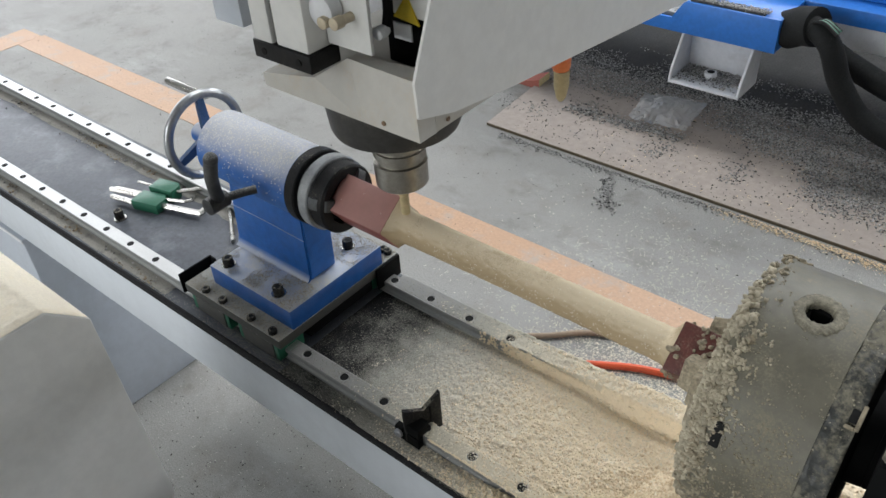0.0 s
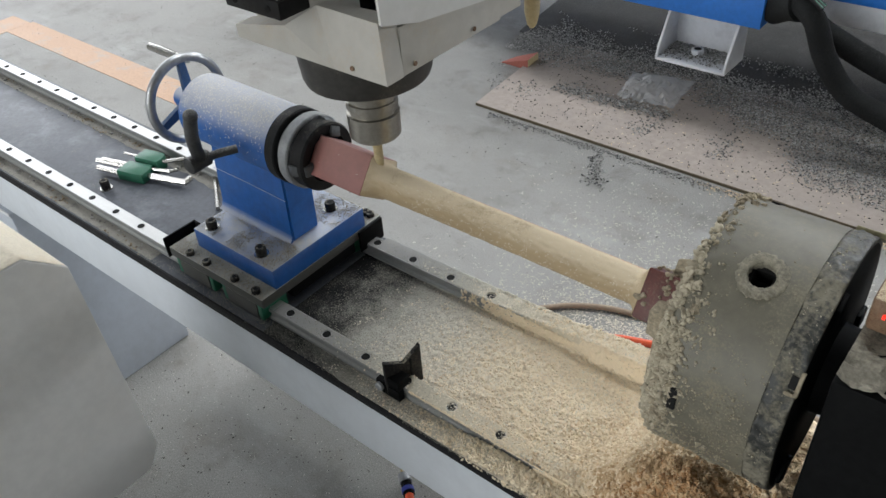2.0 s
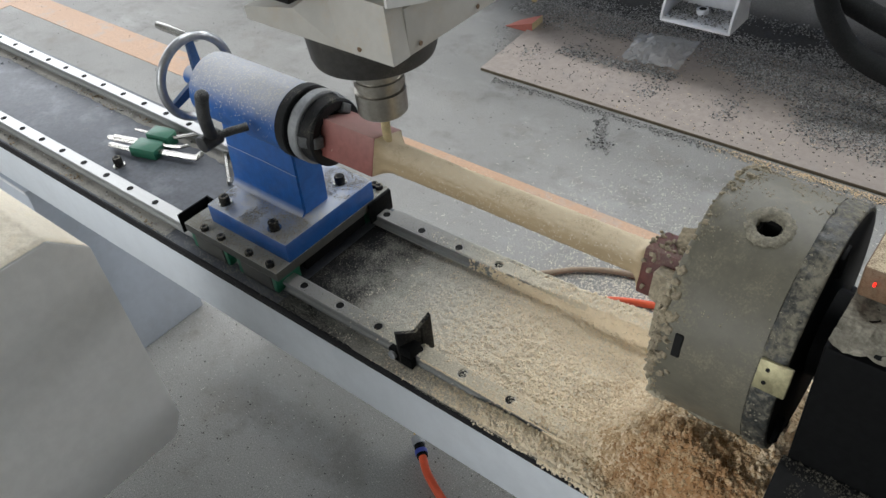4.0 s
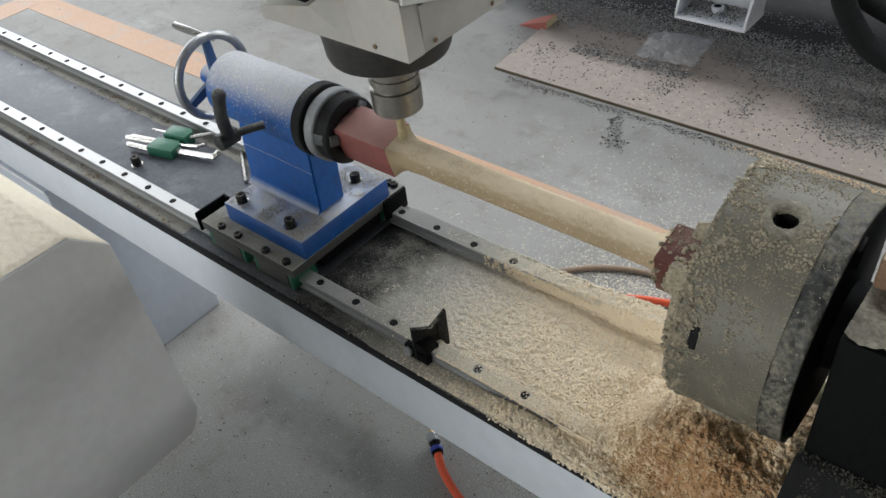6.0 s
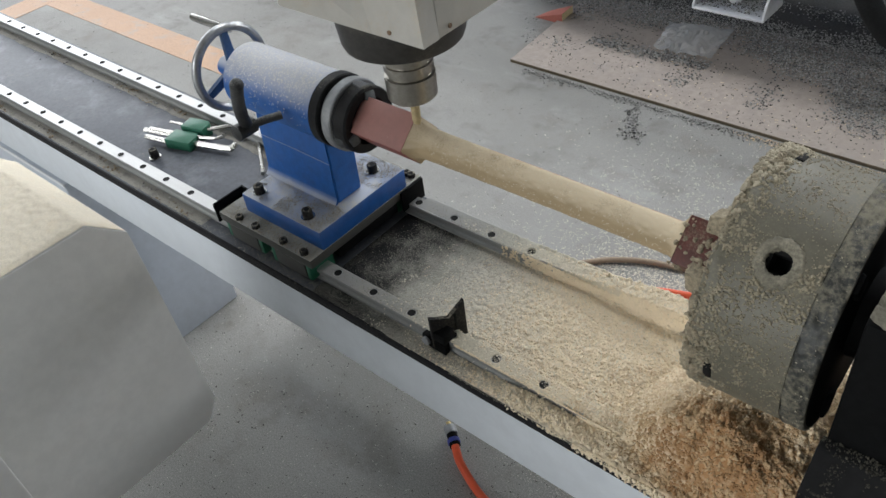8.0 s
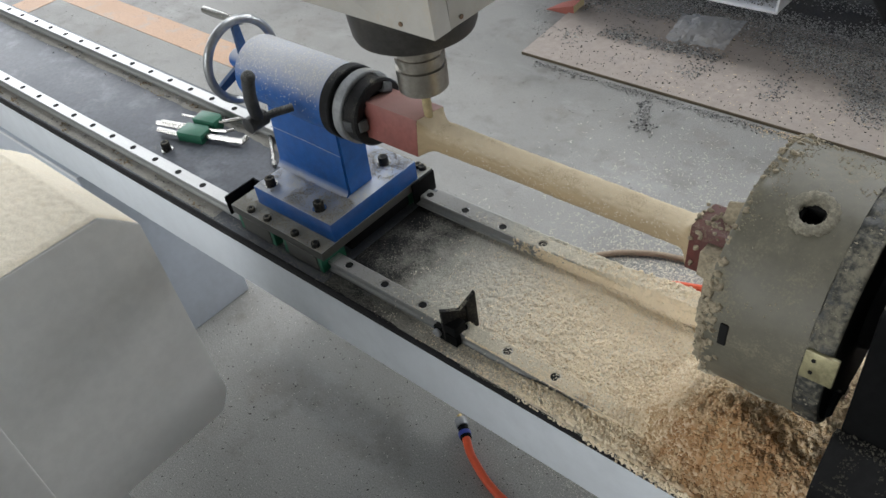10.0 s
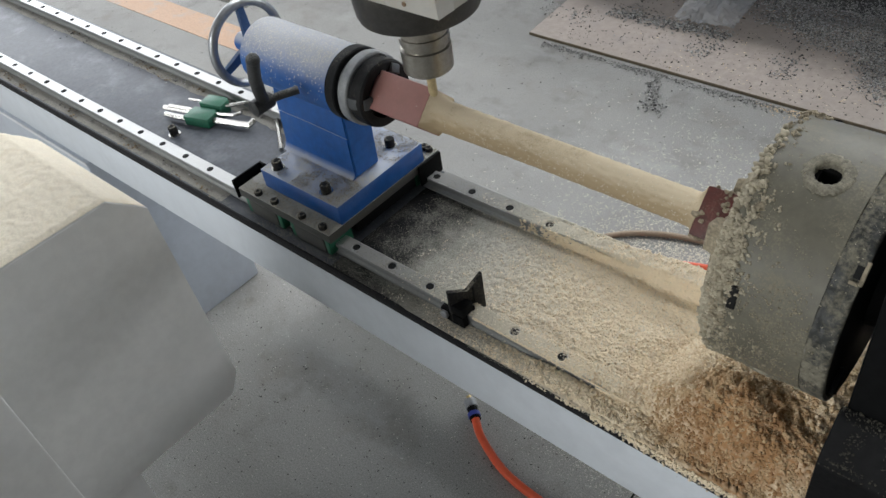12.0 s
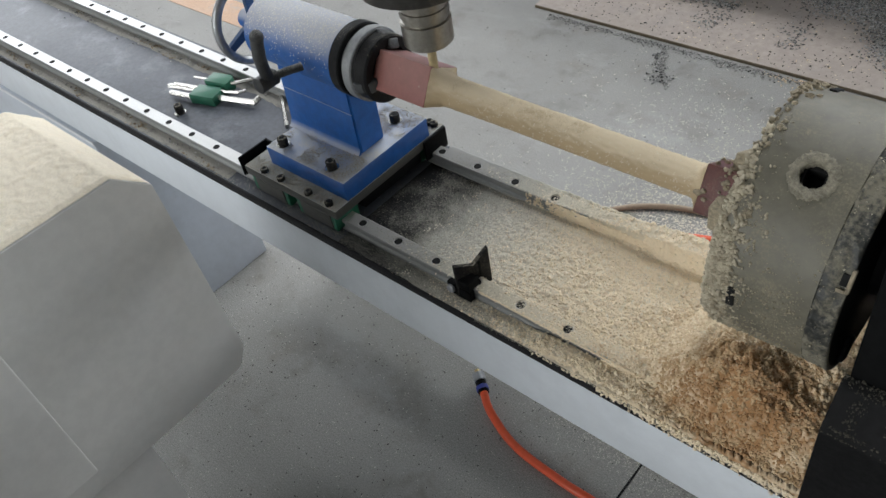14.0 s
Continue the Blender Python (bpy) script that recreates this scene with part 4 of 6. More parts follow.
    loose("sawdust_crust", clumps(rng, pl, 2, 0.4), "clumps_crust", t, "thick cream-grey crust of sawdust behind a jaw slot", smooth=True)
    verts, faces = [], []
    for _ in range(3000):
        a, x = rng.uniform(-math.pi, math.pi), rng.uniform(0.5236, 0.541)
        if noise.noise((math.cos(a) * 12, math.sin(a) * 12, x * 90)) < rng.uniform(-0.3, 0.5):
            continue
        size = rng.uniform(0.0004, 0.0019) * rng.random()
        grit(rng, verts, faces, Vector((x, AX_Y - 0.1005 * math.sin(a), AX_Z + 0.1005 * math.cos(a) - size * 0.45)), size)
    loose("sawdust_film", (verts, faces), "chips_dull", t, "pale sawdust crumbs stuck to the steel")
    return t


chuck_ob = chuck()


def workpiece():
    home = (0.25, AX_Y, AX_Z)
    t = thing("turned_workpiece", home, "wooden bar being turned from square red stock to a pale round", "workpiece")

    def square(name, x0, x1, half, mat, label, rough=0.0):
        bm = box(x0, x1, AX_Y - half, AX_Y + half, AX_Z - half, AX_Z + half, 0.0014)
        bmesh.ops.transform(bm, matrix=Matrix.Translation((0, AX_Y, AX_Z)) @ Matrix.Rotation(radians(WORK_TURN), 4, "X") @ Matrix.Translation((0, -AX_Y, -AX_Z)), verts=bm.verts[:])
        part(name, bm, mat, t, label)
    square("square_end", 0.0165, 0.094, 0.0215, "red_paint", "faded red painted square end")
    square("square_end", 0.3985, 0.4465, 0.0215, "dark_red", "dark red square end in the jaws")
    seg = 64
    prof = []
    for x in np.linspace(0.094, 0.3985, 130):
        k = min(1, max(0, (0.112 - x) / 0.018)) + min(1, max(0, (x - 0.386) / 0.0125))
        prof.append((float(x), 0.0156 + 0.0012 * max(0, 1 - (x - 0.1) / 0.1) , float(k)))
    ks = {round(x, 6): k for x, r, k in prof}

    def warp(s, a, r):
        k = ks.get(round(s, 6), 0)
        aa = a - radians(WORK_TURN)
        sq = 0.0212 / max(abs(math.cos(aa)), abs(math.sin(aa)))
        return k * k * (sq - r) * 0.98 + 0.0007 * noise.noise((math.cos(a) * 5, math.sin(a) * 5, s * 160)) + 0.0002 * math.sin(s * 1450 + a)
    bm = lathe([(x, r) for x, r, k in prof], "x", (0, AX_Y, AX_Z), seg, warp=warp)
    part("turned_shaft", bm, "raw_wood", t, "freshly cut pale wood shaft", smooth=50)
    rng = random.Random(11)
    pl = []
    for _ in range(1500):
        a, x = rng.uniform(-math.pi, math.pi), rng.uniform(0.1, 0.4)
        nrm = Vector((0, -math.sin(a), math.cos(a)))
        pl.append((Vector((x, AX_Y, AX_Z)) + nrm * 0.0162, nrm))
    bm = bmesh.new()
    for _ in range(330):
        x, a = rng.uniform(0.396, 0.446), rng.uniform(-math.pi, math.pi)
        if x < 0.412 and rng.random() < 0.6:
            continue
        aa = a - radians(WORK_TURN)
        r = 0.0215 / max(abs(math.cos(aa)), abs(math.sin(aa)))
        p = Vector((x, AX_Y - r * math.sin(a), AX_Z + r * math.cos(a)))
        for v in bmesh.ops.create_icosphere(bm, subdivisions=2, radius=rng.uniform(0.0008, 0.0027), matrix=Matrix.Translation(p))["verts"]:
            v.co += (v.co - p) * 0.9 * noise.noise(v.co * 420)
    part("caked_sawdust", bm, "caked_dust", t, "lumps of caked sawdust by the jaws", smooth=70)
    for x, u, side in ((0.03, 0.006, 0), (0.052, -0.009, 0), (0.071, 0.012, 1), (0.04, -0.004, 1), (0.083, 0.002, 0), (0.06, 0.014, 2), (0.035, 0.01, 3)):
        a = radians(WORK_TURN + 90 * side)
        nrm, tan = Vector((0, -math.sin(a), math.cos(a))), Vector((0, -math.cos(a), -math.sin(a)))
        pl.append((Vector((x, AX_Y, AX_Z)) + nrm * 0.0216 + tan * u, nrm))
    loose("wood_fuzz", flakes(rng, pl, 0.0016, 0.0005), "chips_pale", t, "pale wood fuzz")
    return t


WORK_TURN = 29.6
work_ob = workpiece()


# ---------------------------------------------------------------- the router gantry
def gantry():
    t = thing("router_gantry", (0.0985, AX_Y, 0.0), "white sheet-metal router gantry with a spindle, dusted with sawdust", "router gantry")
    # front column, with a wide upper cabinet
    cab = prism([(-0.62, 0.493), (-0.207, 0.496), (-0.191, 0.522), (-0.2, 0.777), (-0.232, 0.806), (-0.62, 0.806)], "x", -0.235, -0.02, 0.0015)
    c = part("front_cabinet", cab, "gantry_paint", t, "white sheet steel cabinet with chamfered edges")
    part("column", box(-0.225, -0.028, -0.62, -0.336, 0.012, 0.4928, 0.002), "gantry_paint", t, "white lower column")
    part("side_box", box(-0.02, 0.06, -0.62, -0.397, 0.607, 0.79, 0.002), "gantry_paint", t, "white side cover box")
    part("foot", box(-0.24, -0.01, -0.63, -0.33, 0.0, 0.012, 0.002), "black_clean", t)
    part("rear_post", box(-0.235, -0.05, -0.62, -0.5, 0.8065, 1.7504, 0.003), "gantry_paint", t)
    part("bridge", box(0.06, 0.18, -0.62, 0.62, 1.7505, 1.86, 0.003), "gantry_paint", t)
    part("cross_beam", box(-0.235, 0.0598, -0.62, -0.5, 1.7505, 1.86, 0.003), "gantry_paint", t)
    # dust on the cabinet's top
    bm = bmesh.new()
    bmesh.ops.create_grid(bm, x_segments=110, y_segments=130, size=0.5)
    for v in bm.verts:
        x, y = -0.2335 + (v.co.x + 0.5) * 0.212, -0.499 + (v.co.y + 0.5) * 0.298
        z = 0.8068 if y < -0.232 else 0.8068 - (y + 0.232) * 0.906
        edge = min(1, (x + 0.2335) / 0.006, (-0.0215 - x) / 0.006, (-0.201 - y) / 0.006)
        lump = 0.0022 + 0.0012 * noise.noise((x * 45, y * 60, 2)) + 0.0012 * noise.noise((x * 130, y * 170, 5)) + 0.0006 * noise.noise((x * 500, y * 500, 7))
        v.co = (x, y, z + max(0.0002, edge * lump))
    part("dust_layer", bm, "pale_dust", t, "pale layer of sawdust on the cabinet top")
    # head shroud: a funnel of sheet metal over the spindle nose
    zb = 0.9185
    bm = bmesh.new()
    rim = [(0.008, 0.010, zb), (0.131, 0.010, zb), (0.19, 0.010, zb), (0.1868, 0.010, 0.970), (0.110, 0.019, 0.966), (0.081, 0.006, 0.947), (0.0072, 0.010, 0.931)]
    f = [bm.verts.new(p) for p in rim]
    g = [bm.verts.new((p[0], 0.0302, p[2])) for p in rim]
    for loop in ((0, 1, 5, 6), (1, 4, 5), (1, 2, 3, 4)):
        bm.faces.new([f[i] for i in loop])
    bm.faces.new(g)
    for i in range(7):
        j = (i + 1) % 7
        bm.faces.new((f[i], g[i], g[j], f[j]))
    part("shroud_front", bm, "gantry_dusty", t, "folded dusty front of the shroud", smooth=8)
    part("shroud_base", box(0.013, 0.1865, 0.0305, 0.2, zb, 0.940, 0.001), "gantry_dusty", t, "dusty shroud tray under the head")
    part("shroud_lip", prism([(0.0305, zb), (0.163, zb), (0.163, 0.96), (0.0305, 0.96)], "x", 0.1868, 0.1893, 0.0003), "gantry_dusty", t, "dusty side of the shroud")
    for yy, xx in ((0.044, 0.1905),):
        part("screw", lathe([(xx, 0.0022), (xx + 0.0008, 0.0022)], "x", (0, yy, 0.925), 10), "motor_brown", t)
    part("screw", lathe([(xx, 0.0022), (xx + 0.0008, 0.0022)], "x", (0, 0.123, 0.925), 10), "motor_brown", t)
    part("screw", lathe([(0.0088, 0.0022), (0.0098, 0.0022)], "y", (0.153, 0, 0.925), 10), "motor_brown", t)
    # tall side sheet
    bm = prism([(0.008, 0.955), (0.05, 0.943), (0.131, 0.932), (0.22, 0.923), (0.62, 0.88), (0.62, 1.32), (0.15, 1.32), (0.03, 1.04), (0.006, 0.985)], "x", 0.1906, 0.1931)
    sheet = part("side_sheet", bm, "gantry_paint", t, "tall white side sheet on the rear slide")
    part("back_body", box(0.0, 0.1865, 0.27, 0.62, 0.93, 1.3, 0.003), "gantry_paint", t, "white body of the head")
    # added out of view to block light that falls into the head
    part("head_shade_lid", box(-0.06, 0.1865, -0.012, 0.2695, 1.3005, 1.32, 0.002), "gantry_paint", t, "unseen white lid added over the head to shade its inside")
    part("neck", box(0.06, 0.18, 0.46, 0.618, 1.3005, 1.75, 0.003), "gantry_paint", t, "white neck that carries the head")
    # slide block, housings and fittings on the front of the head
    part("slide_block", box(0.0355, 0.1035, -0.014, 0.0185, 0.9625, 0.9776, 0.001), "black_iron", t, "black slide block with two screws")
    for x in (0.049, 0.09):
        part("screw", lathe([(-0.0148, 0.003), (-0.0138, 0.003)], "y", (x, 0, 0.970), 10), "hole_dark", t)
    part("slide_plate", box(0.036, 0.058, -0.012, 0.1, 0.972, 1.3, 0.0015), "gantry_paint", t, "grey slide plate")
    # the dark of the gap between the plates, drawn as a black strip
    part("gap_strip", box(0.0585, 0.0635, -0.008, 0.09, 0.98, 1.3, 0.0008), "black_iron", t, "rough black strip that fills the dark gap between plates")
    part("slide_housing", box(0.064, 0.101, -0.012, 0.0135, 0.978, 1.3, 0.0015), "gantry_paint", t, "pale grey slide housing")
    part("guard", box(0.1015, 0.149, 0.009, 0.0125, 0.981, 1.3, 0.0005), "gantry_paint", t, "pale guard plate")
    # black block stands in for the shade inside the head
    part("cavity_shade", box(0.102, 0.186, 0.075, 0.19, 0.941, 1.3, 0.001), "black_clean", t, "black block that paints the shade between the plates")
    part("cover_box", box(-0.1, -0.058, 0.045, 0.16, 0.944, 1.3, 0.002), "beam_paint", t, "grey cover box")
    part("carrier", box(-0.06, 0.0355, 0.06, 0.19, 0.975, 1.3, 0.002), "gantry_paint", t)
    part("sign_plate", box(0.125, 0.176, 0.058, 0.06, 0.994, 1.3, 0.0004), "gantry_paint", t)
    part("sign", prism([(0.129, 0.992), (0.156, 0.989), (0.144, 1.012)], "y", 0.0565, 0.0578), "yellow_sign", t, "yellow triangular warning sign")
    part("sign_label", box(0.128, 0.147, 0.0562, 0.0578, 0.974, 0.988, 0.0003), "white_foot", t, "white sticker under the warning sign")
    part("sensor", lathe([(0.018, 0.0035), (0.019, 0.005), (0.026, 0.0052), (0.03, 0.004)], "y", (0.1465, 0, 0.9945), 16), "white_foot", t, "round white sensor end")
    bm = tube(smooth_path([(0.147, 0.03, 0.997), (0.146, 0.034, 1.015), (0.14, 0.036, 1.06)]), 0.004, 8)
    part("sensor_cable", bm, "black_clean", t, "black sensor cable")
    part("air_valve", lathe([(-0.006, 0.008), (-0.004, 0.0125), (0.003, 0.013), (0.0088, 0.011)], "y", (0.1125, 0, 1.012), 20), "white_foot", t, "dusty white valve knob")
    for x, z in ((0.119, 1.007), (0.132, 1.009)):
        part("air_fitting", lathe([(-0.011, 0.003), (-0.01, 0.0048), (-0.002, 0.0048), (-0.001, 0.0036), (0.0088, 0.0036)], "y", (x, 0, z), 16), "dusty_brass", t, "dusty brass air fitting")
    # spindle nose
    sx = 0.0985
    part("spindle_collar", lathe([(0.876, 0.02), (0.876, 0.0525), (0.8795, 0.0585), (0.8845, 0.0605), (0.9183, 0.064)], "z", (sx, AX_Y, 0), 64), "black_collar", t, "dark dusty spindle collar")
    part("collet_nut", lathe([(0.8135, 0.01), (0.8135, 0.0235), (0.8155, 0.0255), (0.8395, 0.0258), (0.84, 0.0232), (0.846, 0.0232), (0.8465, 0.0252), (0.853, 0.0252), (0.8535, 0.0235), (0.8562, 0.0235), (0.8567, 0.025), (0.8675, 0.025), (0.868, 0.022), (0.8784, 0.022)], "z", (sx, AX_Y, 0), 48), "nut_steel", t, "polished steel collet nut with grooves")
    part("cutter", lathe([(0.7735, 0.0012), (0.775, 0.0046), (0.805, 0.0048), (0.8137, 0.0052)], "z", (sx, AX_Y, 0), 20), "tool_wood", t, "dust-coated router cutter")
    # orange cord end that hangs under the side sheet
    bm = tube(smooth_path([(0.13, 0.25, 0.965), (0.16, 0.243, 0.94), (0.17, 0.24, 0.9235)]), 0.006, 12)
    part("cord_end", bm, "orange_plastic", sheet, "orange cord end")
    part("cord_bulb", lathe([(0.8975, 0.008), (0.902, 0.0095), (0.914, 0.0098), (0.921, 0.008), (0.924, 0.004)], "z", (0.171, 0.24, 0), 16), "orange_plastic", sheet, "orange plug end")
    bm = lathe([(0.864, 0.0025), (0.868, 0.005), (0.88, 0.0076), (0.8973, 0.008)], "z", (0.172, 0.24, 0), 14)
    part("cord_tip", bm, "tool_wood", sheet, "dusty tip of the cord")
    return t, sheet


M["dusty_brass"] = surface("dusty_brass", (0.5, 0.44, 0.33), 0.5, 0.4, 0.1, dust=0.6, dust_side=0.4)
M["black_collar"] = surface("black_collar", (0.05, 0.048, 0.045), 0.5, 0.3, 0.2, 150, 10, 0.0004, dust=0.5, dustcol=(0.3, 0.27, 0.21), dust_side=0.45)
gantry_ob, sheet_ob = gantry()


# ---------------------------------------------------------------- sawdust on the bed
def dust_height(x, y):
    """Height of the sawdust over the bed plate, with the rails under it."""
    n1 = noise.noise((x * 30, y * 30, 0.3))
    lump = 0.0036 * abs(noise.noise((x * 95, y * 95, 1.7))) + 0.0026 * abs(noise.noise((x * 190, y * 190, 4.1))) + 0.0009 * abs(noise.noise((x * 430, y * 430, 8.3))) - 0.0018
    lump *= 0.03 + 0.97 * fade(x, 0.03, 0.25)
    near, far = abs(y), abs(y - 0.157)
    # bare plate by the carriage, then patches, then a closed layer
    thick = 0.0004 + 0.0012 * fade(x + 0.03 * n1, 0.06, 0.17) + 0.0035 * fade(x, 0.1, 0.28) + 0.006 * fade(x, 0.2, 0.42) + 0.008 * fade(x, 0.34, 0.48)
    z = BED + thick * (1 + 0.2 * n1) + lump
    # drifts that climb the rails' inner flanks
    z = max(z, BED + 0.018 * fade(x + 0.03 * n1, 0.14, 0.37) * math.exp(-max(0, 0.1475 - y) / 0.009) + lump if y < 0.1475 else z)
    if y > 0.0095:
        z = max(z, BED + 0.0205 * fade(x + 0.02 * n1, 0.22, 0.44) * math.exp(-(y - 0.0095) / 0.012) + lump)
    # banks against and over the rails
    k = fade(x, -0.02, 0.12) * 0.25 + 0.75 * fade(x, 0.1, 0.3)
    if x < 0.2 and far < 0.012 and math.hypot((x + 0.0065 + 0.03) % 0.06 - 0.03, y - 0.157) < 0.0053:
        k = -2.5
    z = max(z, RAIL + 0.0003 + (0.0012 + 0.006 * fade(x, 0.1, 0.3) + 0.013 * fade(x, 0.23, 0.38)) * k + (0.3 + 0.9 * fade(x, 0.1, 0.3)) * lump * max(0, k)  - 0.9 * 40 ** fade(0.46 - x + 0.05 * n1, 0, 0.12) * max(0, far - 0.0088 - 0.0035 * fade(x, 0.26, 0.36)))
    k = fade(x, 0.02, 0.2) * 0.3 + 0.7 * fade(x, 0.26, 0.38)
    if x < 0.325 and near < 0.012 and math.hypot((x + 0.03) % 0.06 - 0.03, y) < 0.0053:
        k = -2.5
    z = max(z, RAIL + 0.0003 + (0.0012 + 0.0045 * fade(x, 0.28, 0.42)) * k + 0.35 * lump * max(0, k) - 0.8 * 40 ** fade(0.445 - x + 0.03 * n1, 0, 0.09) * max(0, near - 0.0097))
    if y < -0.009:
        z = max(z, BED + (0.0004 + 0.005 * fade(x, 0.1, 0.33) + 0.013 * fade(x, 0.31, 0.46)) * (1 + 0.5 * n1) * fade(y + 0.006 * noise.noise((x * 90, y * 90, 2.2)), -0.0325, -0.019) + 0.0003 + (0.9 + 0.8 * fade(x, 0.25, 0.4)) * lump)
    # heap below the chuck
    d = math.hypot((x - 0.5) / 0.12, (y - 0.028) / (0.066 if y < 0.028 else 0.15))
    z += 0.058 * max(0, 1 - d ** 2.1) ** 1.15 * (1 + 0.2 * n1) * fade(y, -0.038, -0.011) + lump * 1.1 * max(0, 1 - d)
    return z


def heap_crown(x, y):
    """Below one inside the brown patch on the heap: brown shavings and the chuck's painted shade."""
    return ((x - 0.489) / 0.09) ** 2 + ((y + 0.004) / 0.056) ** 2


def heap_height(x, y):
    """The lumpy skin of brown curls over the heap below the chuck."""
    d = math.hypot((x - 0.51) / 0.125, (y - 0.04) / 0.11) + 0.22 * noise.noise((x * 45, y * 45, 9))
    k = fade(1.0 - d, 0.0, 0.35) * fade(y, -0.0335, -0.021)
    clump = abs(noise.noise((x * 62, y * 62, 6))) * 0.009 + abs(noise.noise((x * 150, y * 150, 2))) * 0.005 + abs(noise.noise((x * 360, y * 360, 3))) * 0.0022 - 0.004
    return dust_height(x, y) - 0.004 + (0.0055 + clump) * k


def sawdust():
    x0, x1, y0, y1, st = -0.02, 0.558, -0.0322, 0.189, 0.001
    nx, ny = int((x1 - x0) / st), int((y1 - y0) / st)
    verts, faces = [], []
    for i in range(nx + 1):
        for j in range(ny + 1):
            x, y = x0 + i * st, y0 + j * st
            z = dust_height(x, y)
            if j < 7:
                # the layer runs out unevenly at the front edge
                z = BED + (z - BED) * fade(j + 4 * noise.noise((x * 110, 3, 1)) + 2 * noise.noise((x * 170, 8, 1)), -6, 3)
            verts.append((x, y, z))
    for i in range(nx):
        for j in range(ny):
            a = i * (ny + 1) + j
            q = (a, a + ny + 1, a + ny + 2, a + 1)
            zs = [verts[k][2] for k in q]
            # the rails' flanks stay bare until the bank grows over them
            vx, vy = verts[a][0], verts[a][1]
            bare = (0.4 if vy < 0.02 else 0.235) + 0.05 * noise.noise((vx * 60, vy, 3))
            if max(zs) - min(zs) > 0.005 and vx < bare and min(abs(abs(vy) - 0.0098), abs(abs(vy - 0.157) - 0.0095)) < 0.0025:
                continue
            faces.append(q)
    # closing skirts at the rim
    for rim in ([i * (ny + 1) for i in range(nx + 1)], [i * (ny + 1) + ny for i in range(nx + 1)], list(range(nx * (ny + 1), (nx + 1) * (ny + 1)))):
        for a, b in zip(rim, rim[1:]):
            k = len(verts)
            verts += [(verts[b][0], verts[b][1], BED - 0.002), (verts[a][0], verts[a][1], BED - 0.002)]
            faces.append((a, b, k, k + 1))
    ob = loose("sawdust", (verts, faces), "bed_sawdust", None, "pale sawdust lying between the rails of the bed", "sawdust")
    ob.data.polygons.foreach_set("use_smooth", [True] * len(ob.data.polygons))
    for slot in ("edge_sawdust", "rail_sawdust", "shavings"):
        ob.data.materials.append(M[slot])
    for f in ob.data.polygons:
        y = f.center.y
        f.material_index = 3 if f.center.x > 0.37 and heap_crown(f.center.x, y) < 1.7 else 2 if abs(y) < 0.0101 or y > 0.147 else 1 if y < 0 else 0
    for name, y0, sign, width, label in (("margin_dust", 0.1474, -1, 0.017, "grey-tan dust swept against the far rail"), ("ledge_dust", -0.0098, -1, 0.0175, "grey-tan dust on the ledge beside the near rail")):
        verts, faces = [], []
        for i in range(900):
            x = -2.36 + i * 0.00235
            w = width + (0.005 * noise.noise((x * 14, y0, 2)) + 0.002 * noise.noise((x * 70, y0, 4)) if y0 > 0 else 0.0008 * noise.noise((x * 60, 0, 2)))
            for k in range(5):
                verts.append((x, y0 + sign * w * k / 4, BED + 0.0003 + 0.0009 * (1 - k / 4) ** 2 * (1 + noise.noise((x * 120, k, 1)))))
            if i:
                b = (i - 1) * 5
                faces += [(b + k, b + 5 + k, b + 6 + k, b + 1 + k) for k in range(4)]
        loose(name, (verts, faces), "margin_dust", None, label, "dust", smooth=True)
    rng = random.Random(21)
    crumbs = ([], [])
    for _ in range(34):
        cx, cy = rng.uniform(-1.7, -0.24), rng.choice((rng.uniform(-0.026, -0.013), rng.uniform(-0.026, -0.013), rng.uniform(0.126, 0.144)))
        for _ in range(rng.randint(6, 26)):
            grit(rng, *crumbs, (cx + rng.gauss(0, 0.009), min(0.146, cy + rng.gauss(0, 0.003)), BED + 0.0008), rng.uniform(0.0009, 0.0031))
    loose("dirt_crumbs", crumbs, "specks_brown", None, "brown dirt crumbs beside the rails", "dirt")
    pl = []
    while len(pl) < 7000:
        x, y = rng.uniform(0.06, 0.5), rng.uniform(-0.03, 0.182)
        if noise.noise((x * 40, y * 40, 3)) + 0.9 * fade(x, 0.08, 0.3) < rng.uniform(0.0, 0.9) or heap_crown(x, y) < rng.uniform(0.8, 1.5):
            continue
        z = max(dust_height(x, y), RAIL if min(abs(y), abs(y - 0.157)) < 0.0098 else BED)
        pl.append(((x, y, z), (0, 0, 1)))
    loose("fine_shavings", flakes(rng, pl, 0.0024, 0.0010, 0.6, 0.4), "chips_pale", None, "pale fine shavings lying on the sawdust", "shavings")
    pl = []
    while len(pl) < 15000:
        x, y = rng.uniform(0.07, 0.5), rng.uniform(-0.0325, 0.185)
        on_rail = min(abs(y), abs(y - 0.157)) < 0.011
        if fade(x, 0.2 if on_rail else 0.08, 0.36 if on_rail else 0.3) + 0.5 * noise.noise((x * 50, y * 50, 3)) < rng.uniform(0.0, 1.1) or heap_crown(x, y) < rng.uniform(0.8, 1.5):
            continue
        r = rng.uniform(0.0009, 0.0024) * (0.5 + 0.5 * fade(x, 0.1, 0.35))
        pl.append(((x, y, dust_height(x, y) - 0.42 * r), r))
    # clumps that cling to the far rail's inner flank and to the front edge
    for _ in range(9000):
        x = rng.uniform(0.1, 0.47)
        if fade(x, 0.1, 0.27) + 0.5 * noise.noise((x * 70, 5, 1)) > rng.uniform(0.1, 1.2):
            pl.append(((x, 0.1478 - 0.001 * rng.random(), BED + 0.002 + 0.017 * rng.random()), rng.uniform(0.0007, 0.002)))
